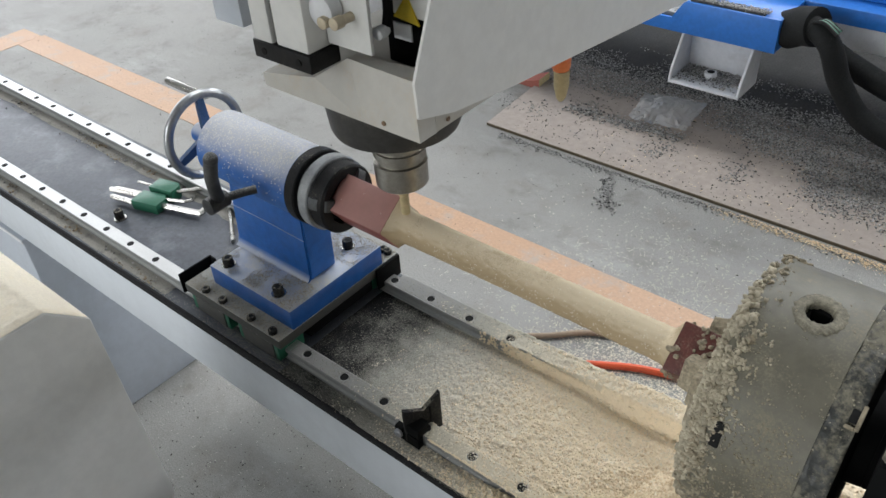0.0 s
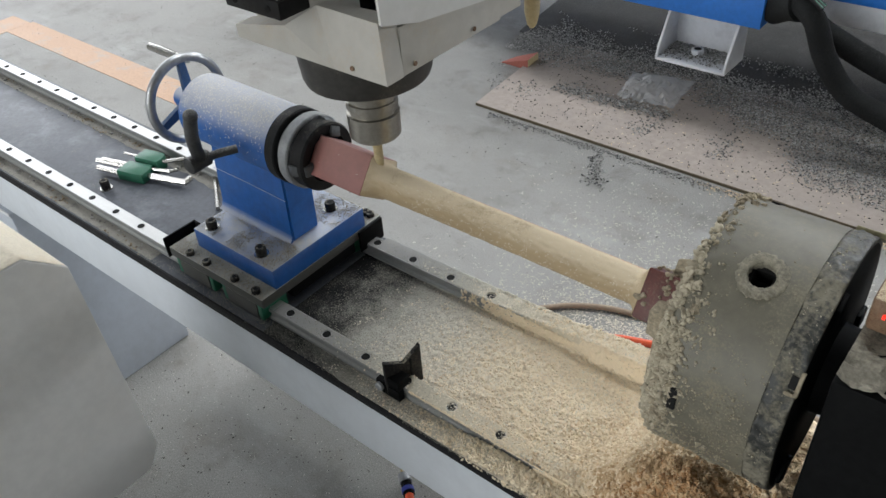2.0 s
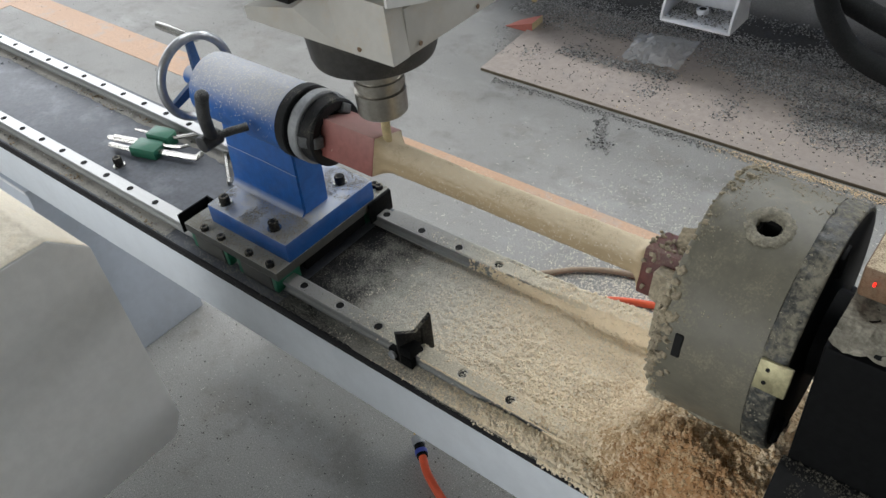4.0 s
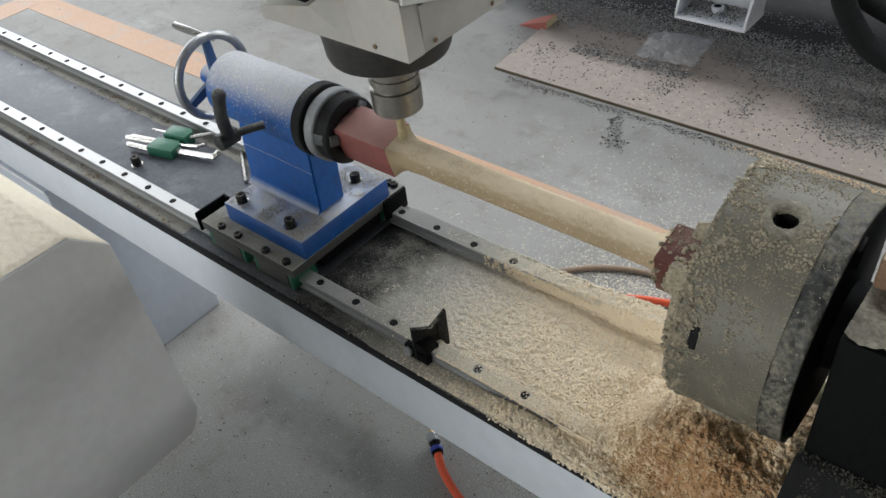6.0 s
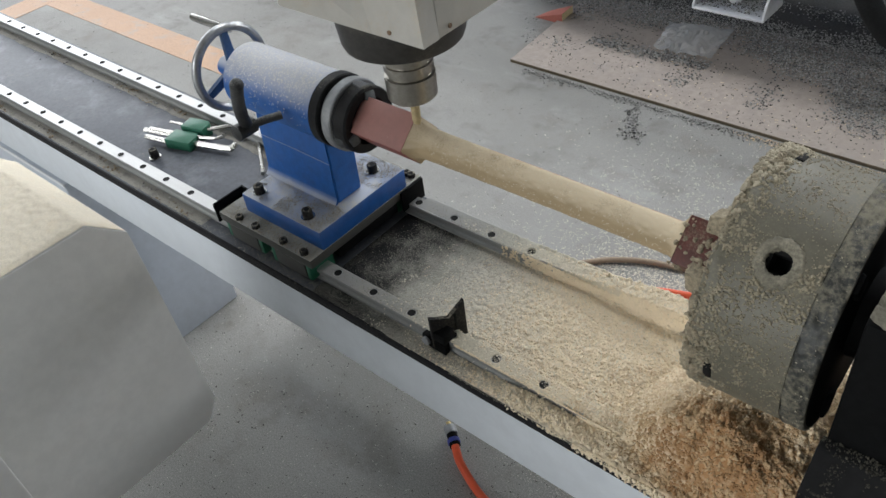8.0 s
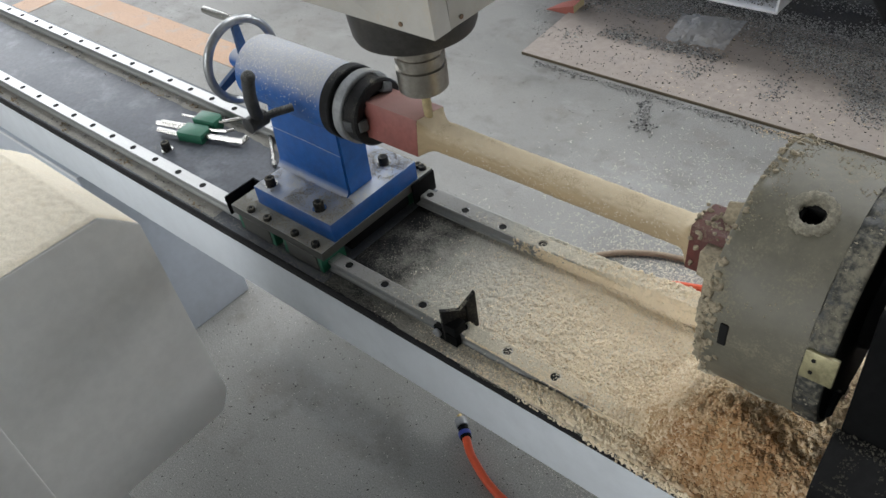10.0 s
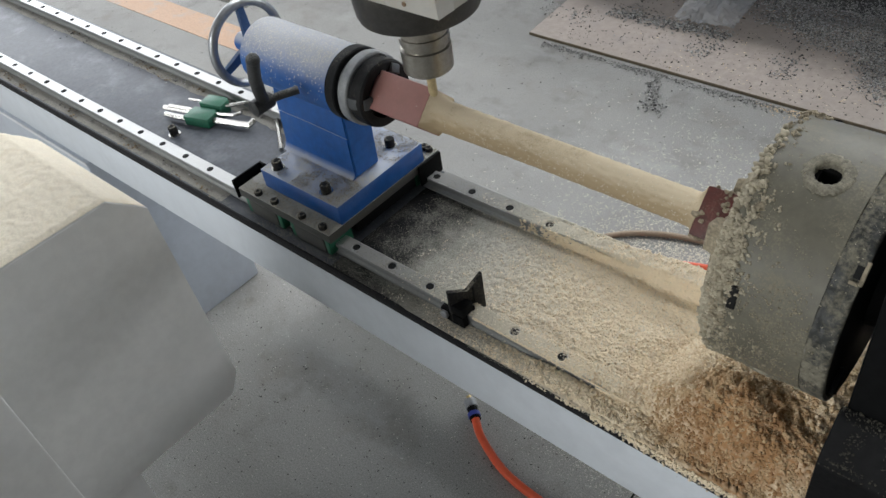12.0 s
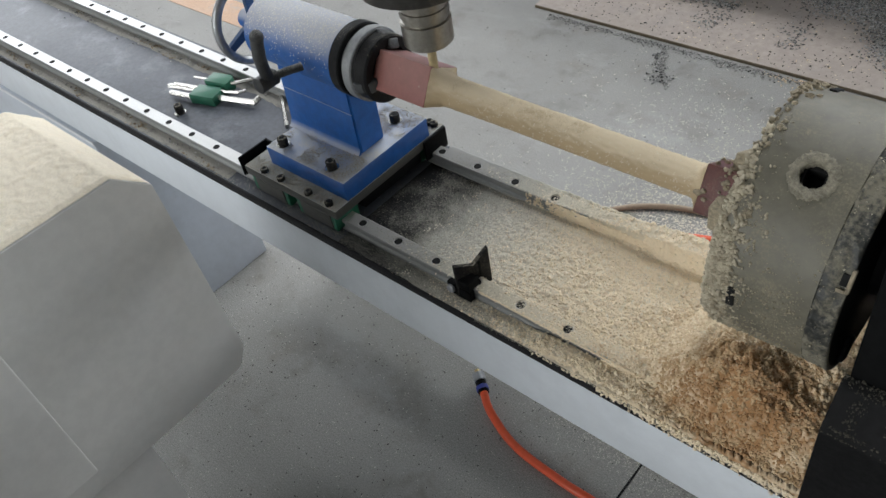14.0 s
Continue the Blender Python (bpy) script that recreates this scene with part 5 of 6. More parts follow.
    for _ in range(3000):
        x = rng.uniform(0.24, 0.55)
        y = rng.uniform(-0.0335, -0.01)
        if fade(x, 0.22, 0.4) + 0.4 * noise.noise((x * 60, y * 60, 1)) > rng.uniform(0.1, 1.0) and heap_crown(x, y) > rng.uniform(0.8, 1.5):
            pl.append(((x, y, max(dust_height(x, y), BED) + 0.0004), rng.uniform(0.0007, 0.0021)))
    for _ in range(2600):
        x = rng.uniform(0.19, 0.45)
        pl.append(((x, -0.0094 - 0.0009 * rng.random(), RAIL - 0.0012 + 0.0014 * rng.random()), rng.uniform(0.0004, 0.0011)))
    loose("sawdust_clumps", clumps(rng, pl), "clumps_cream", None, "soft cream clumps on the sawdust layer", "sawdust", smooth=True)
    # fine dust that thins out towards the carriage and along the front edge
    pl = []
    while len(pl) < 13000:
        x, y = rng.uniform(-0.13, 0.22), rng.uniform(-0.0318, 0.186)
        k = fade(x + 0.03 * noise.noise((x * 25, y * 25, 5)), -0.02, 0.1) * (1 - 0.7 * fade(x, 0.1, 0.2))
        if -0.0098 < y < 0.0098 or 0.1475 < y:
            k *= 0.8
        elif y < -0.0098:
            k = 0.4 + 0.4 * fade(x, 0.0, 0.15)
        elif x < -0.02:
            k = 0
        if noise.noise((x * 60, y * 60, 3)) * 0.25 + k * 0.9 + 0.03 < rng.random():
            continue
        z = max(dust_height(x, y), RAIL if min(abs(y), abs(y - 0.157)) < 0.0098 else BED)
        pl.append(((x, y, z), (0, 0, 1)))
    for _ in range(7000):
        x, y = rng.uniform(-1.0, -0.02), -0.0108 - 0.0205 * rng.random()
        if noise.noise((x * 30, y * 90, 6)) + 0.55 * fade(x, -0.8, 0.0) > rng.uniform(-0.2, 0.9):
            pl.append(((x, y, BED + 0.0003), (0, 0, 1)))
    for _ in range(2600):
        x = rng.uniform(0.2, 0.56)
        k = fade(x, 0.3, 0.5)
        if rng.random() < 0.25 + 0.75 * k:
            pl.append(((x, -0.0328, BED + 0.001 - abs(rng.gauss(0, 0.0045)) * (0.3 + k)), (0, -1, 0.2)))
    loose("fine_dust", flakes(rng, pl, 0.0010, 0.0006, 0.3, 0.2), "chips_fine", None, "fine grey-cream dust on the black bed plate", "sawdust")
    # brown curls over the heap: a lumpy skin and loose curls on it
    x0, x1, y0, y1, st = 0.345, 0.558, -0.0318, 0.175, 0.001
    nx, ny = int((x1 - x0) / st), int((y1 - y0) / st)
    verts, faces, low = [], [], set()
    for i in range(nx + 1):
        for j in range(ny + 1):
            x, y = x0 + i * st, y0 + j * st
            verts.append((x, y, heap_height(x, y) - 0.02 * (1 - fade(y, -0.032, -0.026))))
    for i in range(nx):
        for j in range(ny):
            a = i * (ny + 1) + j
            faces.append((a, a + ny + 1, a + ny + 2, a + 1))
    ob = loose("shavings_heap", (verts, faces), "shavings", None, "tan and brown shavings heaped under the chuck", "shavings")
    ob.data.polygons.foreach_set("use_smooth", [True] * len(ob.data.polygons))
    brown, mid, pale, curls = [], [], [], []
    while len(brown) + len(mid) + len(pale) < 12000:
        x, y = rng.uniform(0.33, 0.556), rng.uniform(-0.0335, 0.17)
        d = math.hypot((x - 0.5) / 0.14, (y - 0.03) / 0.12)
        if d + 0.25 * noise.noise((x * 45, y * 45, 9)) > rng.uniform(0.8, 1.15):
            continue
        r = rng.uniform(0.0008, 0.0021)
        z = max(dust_height(x, y), heap_height(x, y))
        far = heap_crown(x, y)
        tone = 0.75 - far + 0.8 * noise.noise((x * 42, y * 42, 4)) + 0.9 * noise.noise((x * 130, y * 130, 7)) + rng.uniform(-0.15, 0.15)
        (brown if tone > 0.6 else mid if tone > -0.05 or far < 0.35 else pale).append(((x, y, z + rng.uniform(-0.75, -0.15) * r), r))
        if rng.random() < 0.3:
            curls.append(((x, y, z + 0.0005), (0, 0, 1)))
    edge = []
    for _ in range(1500):
        x = rng.uniform(0.26, 0.556)
        k = fade(x, 0.28, 0.46)
        if noise.noise((x * 50, 1.0, 0)) + k > rng.uniform(-0.1, 0.9):
            edge.append(((x, -0.0318 - 0.0025 * rng.random() * k, BED + 0.002 * k - abs(rng.gauss(0, 0.0045)) * (0.3 + k)), rng.uniform(0.0006, 0.0019)))
    loose("edge_clumps", clumps(rng, edge, 2, 0.4), "clumps_cream", None, "cream clumps hanging over the bed's front edge", "sawdust", smooth=True)
    loose("brown_clumps", clumps(rng, brown, 2, 0.4), "clumps_brown", None, "brown clumps of shavings on the heap", "shavings", smooth=True)
    loose("mid_clumps", clumps(rng, mid, 2, 0.4), "clumps_mid", None, "light brown clumps of shavings on the heap", "shavings", smooth=True)
    loose("tan_clumps", clumps(rng, pale, 2, 0.4), "clumps_tan", None, "pale tan clumps of shavings on the heap", "shavings", smooth=True)
    loose("curled_shavings", flakes(rng, curls, 0.0034, 0.0007, 0.9, 0.6), "chips_curl", None, "cream curled shavings on the heap", "shavings")


sawdust()


# ---------------------------------------------------------------- things on the bed
def rail_stop():
    t = thing("rail_stop", (0.165, 0, BED), "black bent steel stop clamped on the near rail", "rail stop")
    turn = Matrix.Translation((0.166, -0.018, 0)) @ Matrix.Rotation(radians(-20.5), 4, "Z")
    bm = prism([(0, 0.5665), (0, 0.614), (0.0225, 0.602), (0.0427, 0.619), (0.0427, 0.5655), (0.0305, 0.5655), (0.0305, 0.5806), (0.0075, 0.5806), (0.0075, 0.5665)], "x", -0.002, 0.003, 0.0005)
    bmesh.ops.transform(bm, matrix=turn, verts=bm.verts[:])
    part("plate", bm, "black_dusty", t, "black notched plate standing across the rail")
    bm = box(0.0031, 0.0042, 0.0285, 0.031, 0.583, 0.606, 0.0003)
    bmesh.ops.transform(bm, matrix=turn, verts=bm.verts[:])
    part("slot", bm, "hole_dark", t)
    part("bridge", box(0.1665, 0.1845, -0.0178, -0.0002, 0.5808, 0.5935, 0.001), "black_clean", t, "black clamp body over the rail")
    part("cheek", box(0.1635, 0.1845, -0.0185, -0.0106, 0.566, 0.5806, 0.0008), "black_clean", t, "black lower cheek")
    part("clamp", box(0.152, 0.1632, -0.0185, -0.0106, 0.5665, 0.583, 0.001), "black_clean", t)
    part("screw", lathe([(-0.0225, 0.004), (-0.0215, 0.0052), (-0.0186, 0.0052)], "y", (0.1585, 0, 0.576), 16), "grey_ring", t, "round-headed clamping screw")


def hex_keys():
    t = thing("hex_key_set", (-0.44, 0.1, BED), "green folding holder with bright steel hex keys", "hex keys")
    for cx, cy, deg, lx, ly, h in ((-0.438, 0.084, 16, 0.048, 0.03, 0.017), (-0.442, 0.116, 14, 0.044, 0.026, 0.021)):
        bm = prism([(-lx / 2, -ly / 2), (lx / 2, -ly / 2), (lx / 2, ly / 4), (lx / 2 - 0.006, ly / 2), (-lx / 2, ly / 2)], "z", 0.0005, h, 0.0015)
        bmesh.ops.transform(bm, matrix=Matrix.Translation((cx, cy, BED)) @ Matrix.Rotation(radians(deg), 4, "Z"), verts=bm.verts[:])
        part("holder", bm, "green_plastic", t, "green plastic holder half")
    bar = tube([(-0.452, 0.096, BED + 0.010), (-0.424, 0.104, BED + 0.010)], 0.005, 10)
    part("link", bar, "green_plastic", t, "green joint between the halves")
    for path, r in (([(-0.522, 0.069, 0.009), (-0.46, 0.086, 0.009)], 0.0042), ([(-0.502, 0.058, 0.009), (-0.448, 0.071, 0.009)], 0.0044), ([(-0.512, 0.074, 0.0125), (-0.455, 0.09, 0.0125)], 0.003),
                    ([(-0.42, 0.088, 0.008), (-0.369, 0.104, 0.008), (-0.352, 0.11, 0.008), (-0.355, 0.122, 0.008)], 0.0048), ([(-0.456, 0.103, 0.014), (-0.418, 0.124, 0.014), (-0.397, 0.15, 0.013)], 0.003),
                    ([(-0.499, 0.104, 0.012), (-0.458, 0.113, 0.013)], 0.002), ([(-0.43, 0.094, 0.013), (-0.392, 0.112, 0.012), (-0.385, 0.122, 0.012)], 0.0026)):
        bm = tube([(x, y, BED + z) for x, y, z in path], r, 6)
        part("hex_key", bm, "bright_steel", t, "bright steel hex key", smooth=20)
    bm = tube([(-0.33, 0.146, BED + 0.0035), (-0.262, 0.098, BED + 0.0035)], 0.0035, 6)
    solo("hex_key", bm, "bright_steel", (-0.3, 0.12, BED), "loose bright hex key lying on the bed", "hex key", smooth=20)
    t = thing("loose_bolt", (-0.452, 0.0375, BED), "black socket head bolt standing on its head with a washer", "bolt")
    part("washer", lathe([(BED, 0.0095), (BED + 0.0015, 0.0095)], "z", (-0.452, 0.0375, 0), 18), "bright_steel", t)
    cap_screw("bolt_head", -0.452, 0.0375, BED + 0.0015, 0.0068, 0.0135, t)


rail_stop()
hex_keys()


# ---------------------------------------------------------------- on the floor
def air_hose():
    t = thing("air_hose", (0.0, 0.17, 0), "orange-red air hose with a dark quick coupling", "hose")
    pts = smooth_path([(-0.022, 0.162, 0.02), (0.012, 0.139, 0.012), (0.087, 0.111, 0.009), (0.186, 0.103, 0.008), (0.32, 0.1, 0.008), (0.6, 0.06, 0.008), (1.0, -0.2, 0.008)])
    part("tube", tube(pts, 0.0075, 12), "red_hose", t, "orange-red hose")
    d = Vector((0.035, -0.026, -0.002)).normalized()
    a = Vector((-0.062, 0.192, 0.021))
    for f0, f1, r, mt, nm in ((0.0, 0.012, 0.0045, "brass", "plug"), (0.010, 0.026, 0.0115, "grey_ring", "sleeve"), (0.026, 0.038, 0.0095, "black_clean", "coupling"), (0.038, 0.046, 0.0115, "blue_ring", "blue_band"), (0.046, 0.052, 0.010, "black_clean", "collar")):
        part(nm, tube([a + d * f0, a + d * f1], r, 16), mt, t)


def far_cables():
    pts = smooth_path([(-0.3, 0.56, 0.008), (-0.13, 0.675, 0.008), (-0.05, 0.745, 0.008), (0.05, 0.79, 0.008), (0.2, 0.80, 0.008), (0.6, 0.7, 0.008)])
    solo("cable", tube(pts, 0.0065, 10), "brown_cable", (0, 0.75, 0), "dusty brown cable lying on the floor", "cable")
    pts = smooth_path([(-0.04, 0.64, 0.008), (0.03, 0.685, 0.008), (0.11, 0.725, 0.008), (0.25, 0.76, 0.008), (0.6, 0.8, 0.008)])
    solo("red_hose", tube(pts, 0.008, 10), "red_hose", (0.1, 0.72, 0), "red air hose lying on the floor", "hose")


def mats():
    bm = prism([(-0.785, 1.362), (2.2, 1.352), (2.2, 1.86), (-0.82, 1.87)], "z", 0.0, 0.009, 0.0006)
    solo("floor_board", bm, "mat_board", (0.2, 1.6, 0), "brown hardboard sheet lying on the floor", "board")
    bm = prism([(-0.785, 1.3605), (2.2, 1.3505), (2.2, 1.3615), (-0.785, 1.3615)], "z", 0.0, 0.0085)
    solo("board_edge", bm, "board_edge", (0.2, 1.36, 0), "raw yellowish edge of the hardboard", "board")
    bm = prism([(-0.98, 1.88), (2.2, 1.875), (2.2, 2.9), (-1.1, 2.9)], "z", 0.0, 0.006, 0.0006)
    solo("swarf_board", bm, "swarf_dark", (0.2, 2.3, 0), "board under the machine, its grey swarf darkened for the shade there", "board")
    # red wooden wedge
    bm = bmesh.new()
    v = [bm.verts.new(p) for p in ((-0.895, 1.645, 0.0), (-0.785, 1.645, 0.0), (-0.785, 1.645, 0.034), (-0.875, 1.71, 0.0), (-0.79, 1.715, 0.0), (-0.79, 1.715, 0.034))]
    for f in ((0, 1, 2), (3, 5, 4), (0, 3, 4, 1), (1, 4, 5, 2), (0, 2, 5, 3)):
        bm.faces.new([v[i] for i in f])
    wedge = solo("wedge", bm, "brick_red", (-0.83, 1.68, 0), "small red-painted wooden wedge with a raw end on the floor", "wedge")
    wedge.data.materials.append(M["tool_wood"])
    for f in wedge.data.polygons:
        f.material_index = 1 if f.normal.x > 0.8 else 0
    # crumpled clear bag
    bm = bmesh.new()
    bmesh.ops.create_grid(bm, x_segments=36, y_segments=36, size=0.5)
    q = [Vector(p) for p in ((-0.437, 1.61, 0), (-0.262, 1.628, 0), (-0.278, 1.82, 0), (-0.475, 1.79, 0))]
    for w in bm.verts:
        u, s = w.co.x + 0.5, w.co.y + 0.5
        p = q[0] * (1 - u) * (1 - s) + q[1] * u * (1 - s) + q[2] * u * s + q[3] * (1 - u) * s
        h = 0.016 + 0.022 * math.sin(math.pi * u) * math.sin(math.pi * s) + 0.012 * noise.noise((p.x * 32, p.y * 12, 3)) + 0.012 * abs(noise.noise((p.x * 55, p.y * 50, 8)))
        w.co = (p.x + 0.004 * noise.noise(p * 40), p.y + 0.004 * noise.noise(p * 43), h)
    solo("plastic_bag", bm, "bag", (-0.36, 1.71, 0.009), "crumpled clear plastic bag on the board", "plastic bag", smooth=25)


def blue_machine():
    t = thing("blue_machine", (0.3, 1.9, 0), "blue painted machine frame on white levelling feet", "machine")
    part("front_flange", prism([(-0.9, 0.295), (-0.064, 0.295), (-0.064, 0.386), (-0.327, 0.384), (-0.36, 0.332), (-0.9, 0.332)], "y", 1.66, 1.668, 0.0008), "blue_machine", t, "blue painted front flange with a cut-out")
    part("top_sheet", box(-0.326, -0.064, 1.6682, 1.8298, 0.296, 0.3835, 0.001), "blue_machine", t, "blue top sheet")
    # black box paints the dark inside of the flange's cut-out
    part("trough", box(-0.9, -0.327, 1.6682, 1.8298, 0.296, 0.312, 0.001), "black_clean", t, "trough behind the flange, black for the shade inside it")
    for x0, x1 in ((-0.78, -0.65), (-0.64, -0.535), (-0.525, -0.455), (-0.445, -0.35)):
        plate = part("slotted_plate", box(x0, x1, 1.69, 1.826, 0.322, 0.336, 0.001), "rail_side", t, "grey steel plate with small holes")
        for k in range(3):
            for y in (1.702, 1.714):
                part("plate_hole", lathe([(0.3355, 0.003), (0.3364, 0.003)], "z", (x0 + (k + 0.7) * (x1 - x0) / 3.4, y, 0), 8), "hole_dark", plate, at=HOME[t.name])
    part("side_rail", box(-1.8, 2.2, 1.83, 2.2, 0.34, 0.384, 0.002), "blue_machine", t, "blue painted long rail")
    part("lower_rail", box(-0.06, 2.2, 1.836, 1.9, 0.275, 0.3395, 0.002), "white_foot", t, "white painted lower rail")
    part("rack", box(-0.315, -0.11, 1.671, 1.695, 0.3838, 0.39, 0.0008), "swarf_dark", t, "dark strip with swarf along the flange")
    for k in range(6):
        part("rack_slot", box(-0.31 + 0.033 * k, -0.288 + 0.033 * k, 1.674, 1.688, 0.3902, 0.392), "rail_side", t)
    part("frame", box(-1.8, 2.2, 1.9, 2.6, 0.3845, 0.47, 0.004), "blue_machine", t, "blue machine frame")
    foot = part("levelling_foot", box(-0.329, -0.122, 1.618, 1.735, 0.163, 0.17, 0.001), "white_foot", t, "white folded steel foot bracket")
    part("foot_back", box(-0.329, -0.122, 1.735, 1.742, 0.163, 0.2948, 0.001), "white_foot", t)
    for x0 in (-0.3295, -0.1285):
        part("foot_side", prism([(1.618, 0.1702), (1.735, 0.1702), (1.735, 0.2948), (1.68, 0.2948), (1.625, 0.2)], "x", x0, x0 + 0.007, 0.0005), "white_foot", t, "white gusset of the foot")
    part("bolt", lathe([(0.15, 0.012), (0.1625, 0.012)], "z", (-0.235, 1.69, 0), 20), "bright_steel", t, "steel levelling bolt")
    part("nut", lathe([(0.1702, 0.019), (0.188, 0.019), (0.189, 0.017), (0.189, 0.011)], "z", (-0.235, 1.69, 0), 6), "white_foot", t, "painted nut")
    part("nut_bore", lathe([(0.1891, 0.0105), (0.1895, 0.0105)], "z", (-0.235, 1.69, 0), 16), "hole_dark", t)
    rng = random.Random(3)
    verts, faces = [], []
    for _ in range(1500):
        grit(rng, verts, faces, (rng.uniform(-0.32, -0.13), 1.732 - min(0.1, abs(rng.gauss(0, 0.04))), 0.1705 + rng.uniform(0, 0.006)), 0.0048)
    loose("swarf", (verts, faces), "pellets", t, "grey swarf in the foot bracket")
    # corrugated conduits
    p = smooth_path([(-0.05, 1.72, 0.36), (0.0, 1.69, 0.378), (0.067, 1.655, 0.353), (0.114, 1.65, 0.265), (0.185, 1.65, 0.185), (0.3, 1.65, 0.14), (0.5, 1.63, 0.09), (0.8, 1.65, 0.05)], 26)
    c = thing("conduit", (0.1, 1.66, 0), "black corrugated cable conduit with green wires showing", "conduit")
    part("hose", tube(p, 0.028, 16, ribs=0.04), "conduit", c, "black ribbed conduit")
    part("gland", tube([(-0.062, 1.725, 0.34), (-0.02, 1.708, 0.366), (0.02, 1.69, 0.377)], 0.05, 20), "conduit", c, "black conduit gland")
    for k in range(5):
        w = smooth_path([(0.015, 1.66 + 0.008 * k, 0.40 - 0.004 * k), (0.045, 1.645 + 0.006 * k, 0.408), (0.085, 1.63 + 0.008 * k, 0.39)])
        part("wire", tube(w, 0.004, 6), "green_plastic" if k % 2 else "conduit", c)
    p = smooth_path([(0.04, 1.76, 0.3), (0.1, 1.75, 0.275), (0.25, 1.74, 0.225), (0.45, 1.72, 0.19), (0.8, 1.7, 0.17)], 26)
    c2 = solo("conduit", tube(p, 0.03, 16, ribs=0.03), "conduit", (0.3, 1.75, 0), "black corrugated cable conduit", "conduit")


def swarf_and_chips():
    rng = random.Random(17)
    verts, faces = [], []
    n = 0
    while n < 32000:
        x, y = rng.uniform(-0.95, 0.8), rng.uniform(1.45, 2.1)
        front = 1.73 - 0.26 * fade(x, -0.16, 0.2) + 0.05 * noise.noise((x * 5, 0, 0))
        k = (fade(y, front - 0.05, front + 0.12) + 0.05) * (1 - 0.85 * fade(y, 1.85, 2.0))
        if noise.noise((x * 9, y * 9, 5)) * 0.5 + k < rng.uniform(0.1, 1.0):
            continue
        grit(rng, verts, faces, (x, y, 0.0095 if y < 1.87 else 0.0065), 0.0044)
        n += 1
    # a band on the board, a line along its edge, a small trail on the concrete
    for _ in range(700):
        x = rng.uniform(-0.64, -0.25)
        grit(rng, verts, faces, (x, 1.585 + 0.05 * (x + 0.45) + rng.gauss(0, 0.016), 0.0095), 0.005)
    for _ in range(3200):
        x = rng.uniform(-0.72, 0.7)
        if noise.noise((x * 11, 2, 0)) < rng.uniform(-0.7, 0.4):
            continue
        grit(rng, verts, faces, (x, 1.346 - abs(rng.gauss(0, 0.013)), 0.0005), 0.0036)
    for _ in range(230):
        f = rng.random()
        grit(rng, verts, faces, (-0.33 + 0.07 * f + rng.gauss(0, 0.008 + 0.012 * f * f), 1.31 - 0.13 * f + rng.gauss(0, 0.011), 0.0005), 0.005)
    for _ in range(900):
        grit(rng, verts, faces, (rng.uniform(-3, 1), rng.uniform(0.3, 2.2), 0.0005), 0.0022)
    dark = ([], [])
    for _ in range(4200):
        x, y = rng.uniform(-0.75, 0.6), rng.uniform(-0.5, 0.25)
        if noise.noise((x * 6, y * 6, 4)) > rng.uniform(-0.6, 0.5):
            grit(rng, *dark, (x, y, 0.0002), rng.uniform(0.0009, 0.0028))
    for _ in range(1700):
        grit(rng, *dark, (rng.uniform(-0.7, 0.9), rng.uniform(1.37, 1.75), 0.0092), rng.uniform(0.0012, 0.004))
    for _ in range(2600):
        grit(rng, *dark, (rng.uniform(-3, 1.2), rng.uniform(0.25, 1.35), 0.0002), rng.uniform(0.001, 0.003))
    loose("floor_grit", dark, "specks_dark", None, "dark grit scattered on the concrete", "grit")
    # dirt crumbs along the rails
    for _ in range(420):
        x = rng.uniform(-1.1, -0.25)
        if noise.noise((x * 9, 7.0, 0)) < rng.uniform(-0.1, 0.5):
            continue
        y = rng.choice((0.146 - abs(rng.gauss(0, 0.006)), -0.0125 - abs(rng.gauss(0, 0.004)), 0.142 - abs(rng.gauss(0, 0.012))))
        grit(rng, verts, faces, (x, y, BED + 0.0003), rng.uniform(0.0015, 0.0038))
    for _ in range(500):
        grit(rng, verts, faces, (rng.uniform(-0.32, -0.1), 1.685 + rng.gauss(0, 0.008), 0.391), 0.004)
    loose("swarf_pellets", (verts, faces), "pellets", None, "dark grey metal swarf strewn over board and floor", "swarf")
    pl = []
    while len(pl) < 4200:
        x, y = rng.gauss(0.12, 0.25), rng.gauss(0.85, 0.25)
        if y < 0.24 or x > 0.8 or x < -0.55 or y > 1.34:
            continue
        pl.append(((x, y, 0.0004), (0, 0, 1)))
    loose("floor_chips", flakes(rng, pl, 0.007, 0.0013, 0.5, 0.12), "chips_scatter", None, "pale wood chips scattered on the concrete", "wood chips")
    pl = []
    while len(pl) < 9500:
        x, y = rng.gauss(0.18, 0.15), rng.gauss(0.66, 0.1)
        if 0.24 < y < 0.83 and x < 0.6:
            pl.append(((x, y, 0.0004), (0, 0, 1)))
    loose("floor_chips", flakes(rng, pl, 0.0052, 0.0014, 0.5, 0.2), "chips_pale", None, "pale wood chips lying thick on the concrete", "wood chips")
    pl = []
    for _ in range(2600):
        x = rng.uniform(-0.1, 1.0)
        if rng.random() < fade(x, -0.1, 0.25):
            pl.append(((x, 1.346 - abs(rng.gauss(0, 0.014)), 0.002), (0, 0, 1)))
    loose("edge_chips", flakes(rng, pl, 0.006, 0.002, 0.6, 0.4), "chips_tan", None, "tan wood chips gathered along the board's edge", "wood chips")
    pl = [((rng.uniform(-0.5, 0.7), rng.uniform(1.37, 1.85), 0.0094), (0, 0, 1)) for _ in range(380)]
    loose("board_chips", flakes(rng, pl, 0.007, 0.0016, 0.5, 0.15), "chips_tan", None, "pale wood chips scattered on the board", "wood chips")
    pl = []
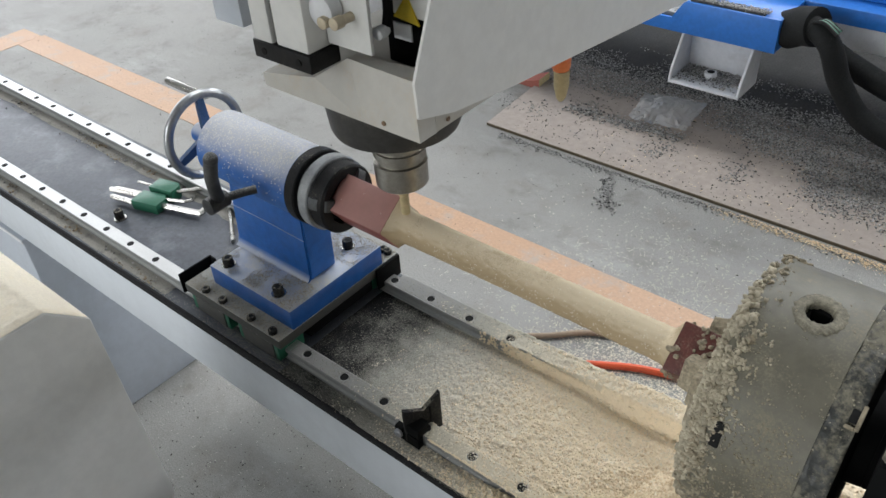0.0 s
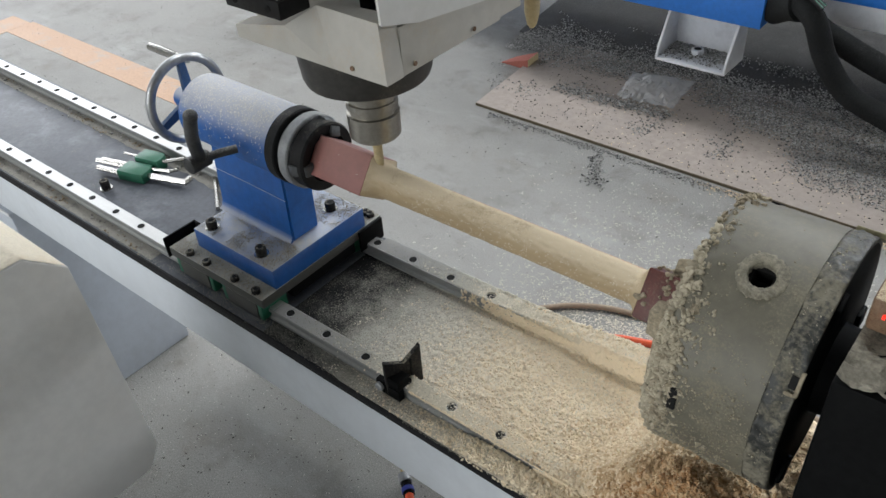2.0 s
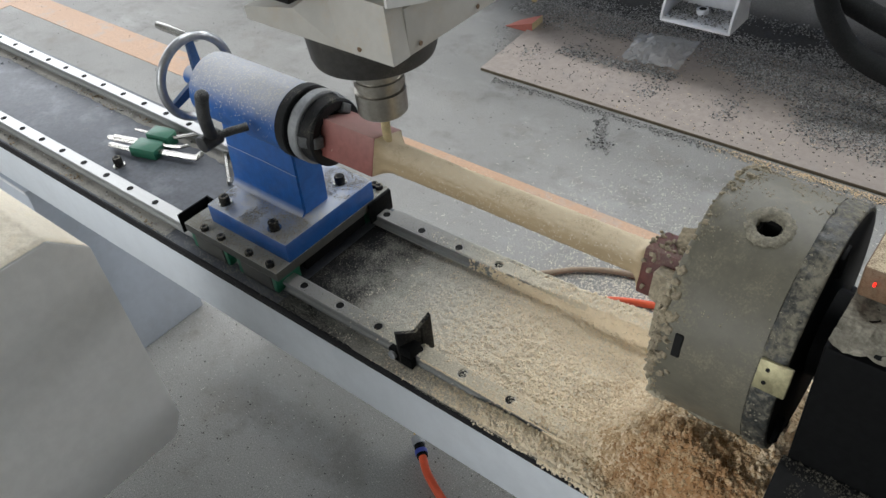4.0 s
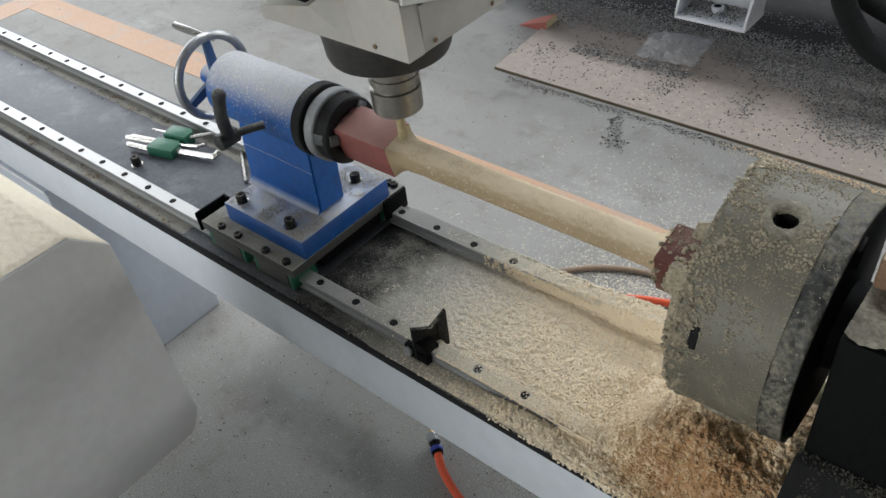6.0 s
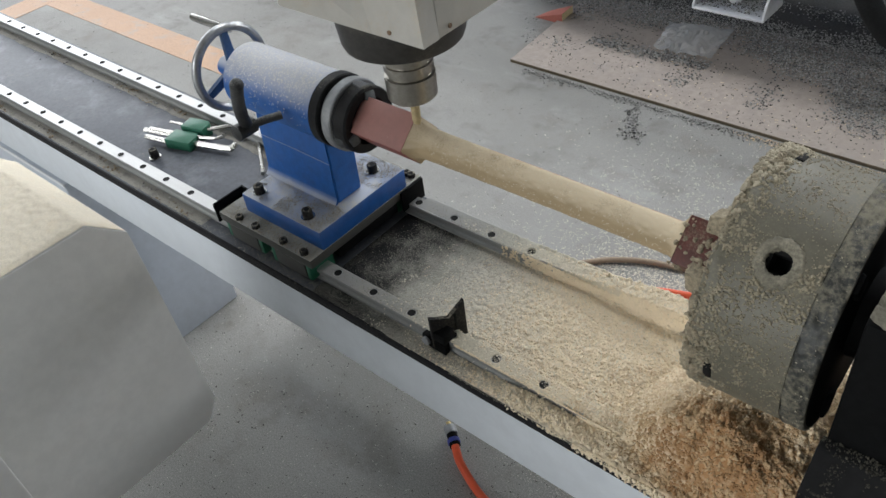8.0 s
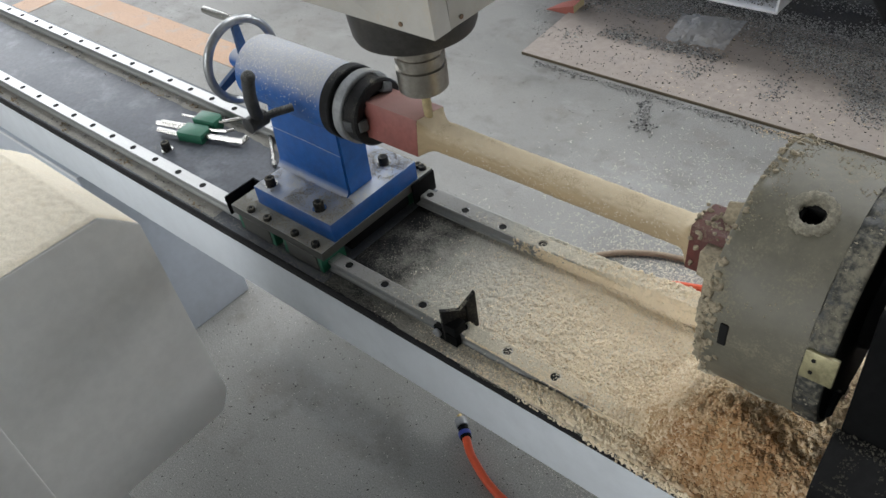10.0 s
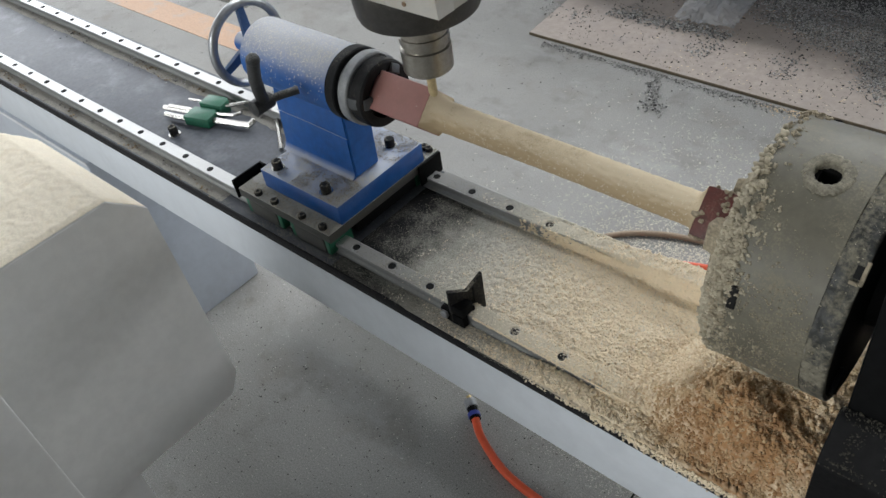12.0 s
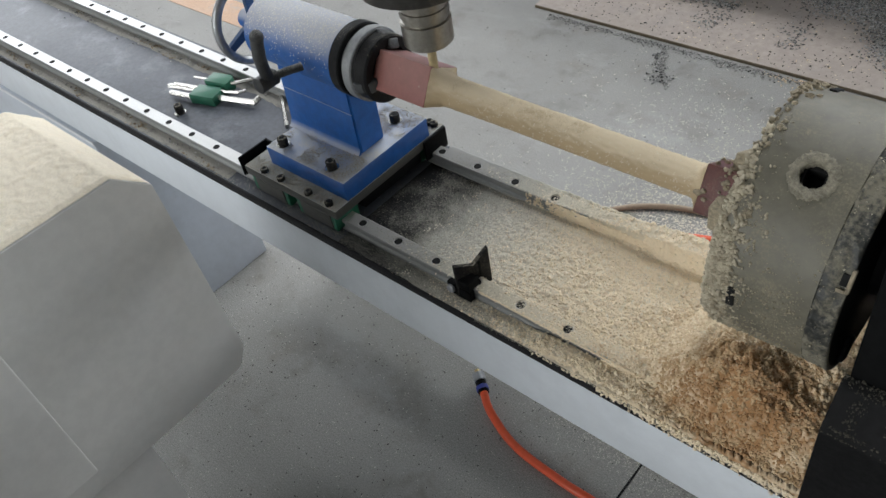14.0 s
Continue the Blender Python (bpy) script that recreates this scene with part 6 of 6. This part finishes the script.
    while len(pl) < 3400:
        x, y = rng.uniform(-0.7, 0.6), rng.uniform(-0.5, 0.25)
        pl.append(((x, y, 0.0004), (0, 0, 1)))
    for _ in range(2600):
        x = rng.uniform(0.05, 0.7)
        y = 0.215 - abs(rng.gauss(0, 0.02 + 0.05 * fade(x, 0.2, 0.5)))
        if rng.random() < fade(x, 0.02, 0.3):
            pl.append(((x, y, 0.0004), (0, 0, 1)))
    loose("floor_chips", flakes(rng, pl, 0.0026, 0.0011, 0.4, 0.15), "chips_floor", None, "small chips scattered on the floor beside the bed", "wood chips")


air_hose()
far_cables()
mats()
blue_machine()
swarf_and_chips()


# chips that the cutter throws over the bed: they lie on the far bank, fly, and come to rest on the floor
def flying_chips():
    bm = prism([(-0.005, 0.0), (-0.002, 0.0012), (0.002, 0.0013), (0.0052, 0.0002), (0.005, -0.0006), (0.002, 0.0005), (-0.002, 0.0004), (-0.0048, -0.0008)], "y", -0.0014, 0.0014, 0.0002)
    first = solo("wood_chip", bm, "chips_air", (0.3, 0.157, RAIL + 0.01), "curled pale wood chip thrown off by the cutter", "wood chip", "flying wood chips")
    return [first] + [copy_thing(first, pose(0.3, 0.157, RAIL + 0.01)) for _ in range(len(FLIGHTS) - 1)]


M["chips_air"] = surface("chips_air", (0.78, 0.7, 0.56), 0.8, 0, 0.1, 300, 60, 0.0002)
FLIGHTS = [(1.0, 0.293, 0.944, 0.639), (1.0, 0.39, 0.584, 0.785), (1.02, 0.268, 0.898, 0.555), (0.98, 0.333, 0.542, 0.727), (1.05, 0.183, 0.903, 0.614), (0.95, 0.266, 0.504, 0.697), (1.1, 0.345, 0.962, 0.654), (1.15, 0.41, 0.6, 0.74),
           (10.5, 0.077, 0.4, 0.729), (10.5, 0.143, 0.435, 0.721), (10.45, 0.035, 0.764, 0.512), (10.55, 0.258, 0.491, 0.726), (10.6, 0.203, 0.824, 0.499), (10.65, 0.226, 0.481, 0.731), (10.9, 0.163, 0.45, 0.728), (10.9, 0.101, 0.796, 0.515), (10.95, 0.327, 0.507, 0.709), (11.0, 0.306, 0.862, 0.514),
           (13.0, 0.294, 0.497, 0.715), (13.0, 0.257, 0.843, 0.504), (13.1, 0.371, 0.521, 0.714)]
CHIPS = flying_chips()


# ---------------------------------------------------------------- what moves
def motions():
    turns = [(0, 6.6), (0.2, -2.5), (0.4, -16), (0.6, -26), (0.8, -27.5), (1.0, -23.8), (1.2, -15), (1.4, -6), (1.6, 4), (1.8, 15), (2.0, 24), (2.2, 33.5), (2.4, 43), (2.6, 53.4), (2.8, 63.5), (3.0, 74.7), (3.2, 86),
             (4.0, 134), (4.7, 176), (5.3, 211.6), (5.5, 222), (5.7, 232.5), (5.9, 245.5), (6.1, 261), (6.3, 275), (6.5, 287.4), (6.7, 299.5), (6.9, 314), (7.1, 321), (7.3, 321), (7.5, 314), (7.7, 299.5), (7.9, 287.5), (8.1, 274.5), (8.2, 268),
             (8.9, 219), (9.6, 171), (10.3, 123.4), (10.5, 112.6), (10.7, 101.5), (10.9, 89.5), (11.1, 74.2), (11.3, 58.5), (11.5, 47.2), (11.7, 35.5), (11.9, 22.5), (12.1, 7), (12.3, -6), (12.5, -18.5), (12.7, -28.5), (12.9, -29.5), (13.1, -25.5), (13.3, -15.5), (13.6, 6), (14.0, 30.3)]
    walk(chuck_ob, [(t, pose(0.49, AX_Y, AX_Z, a)) for t, a in turns])
    walk(work_ob, [(t, pose(0.25, AX_Y, AX_Z, a)) for t, a in turns])
    base = HOME[tail.name]
    walk(live_chuck, [(t, pose(-base.x, AX_Y - base.y, AX_Z - base.z, a)) for t, a in turns])
    steps = [(0, 0.1037), (0.6, 0.1037), (0.85, 0.0985), (7.05, 0.0985), (7.3, 0.0945), (12.6, 0.0945), (12.85, 0.0902), (14, 0.0902)]
    lift = [(0, -0.014), (0.45, -0.014), (0.75, -0.006), (1.0, 0.003), (1.4, 0.011), (1.8, 0.015), (14, 0.015)]
    walk(sheet_ob, [(t, pose(0, 0, z)) for t, z in lift])
    walk(gantry_ob, [(t, pose(x, AX_Y, 0)) for t, x in steps])
    rng = random.Random(40)
    for chip, (t, x, y, z) in zip(CHIPS, FLIGHTS):
        bx, spin = rng.uniform(0.22, 0.34), rng.uniform(0, 90)
        rest = pose(bx, 0.157, dust_height(bx, 0.157) + 0.001, 0, 0, spin)
        fall = pose(x + 0.5 * (x - bx), min(1.33, y + 0.9 * (y - 0.157)), 0.0012, 0, 0, spin + 60)
        mid = pose((x + bx) / 2, (y + 0.157) / 2, max(z, 0.62) + 0.06, 20, 15, spin + 10)
        walk(chip, [(0, rest), (t - 0.3, rest), (t - 0.15, mid), (t, pose(x, y, z, 40, 30, spin + 30)), (t + 0.3, fall), (14, fall)])


motions()
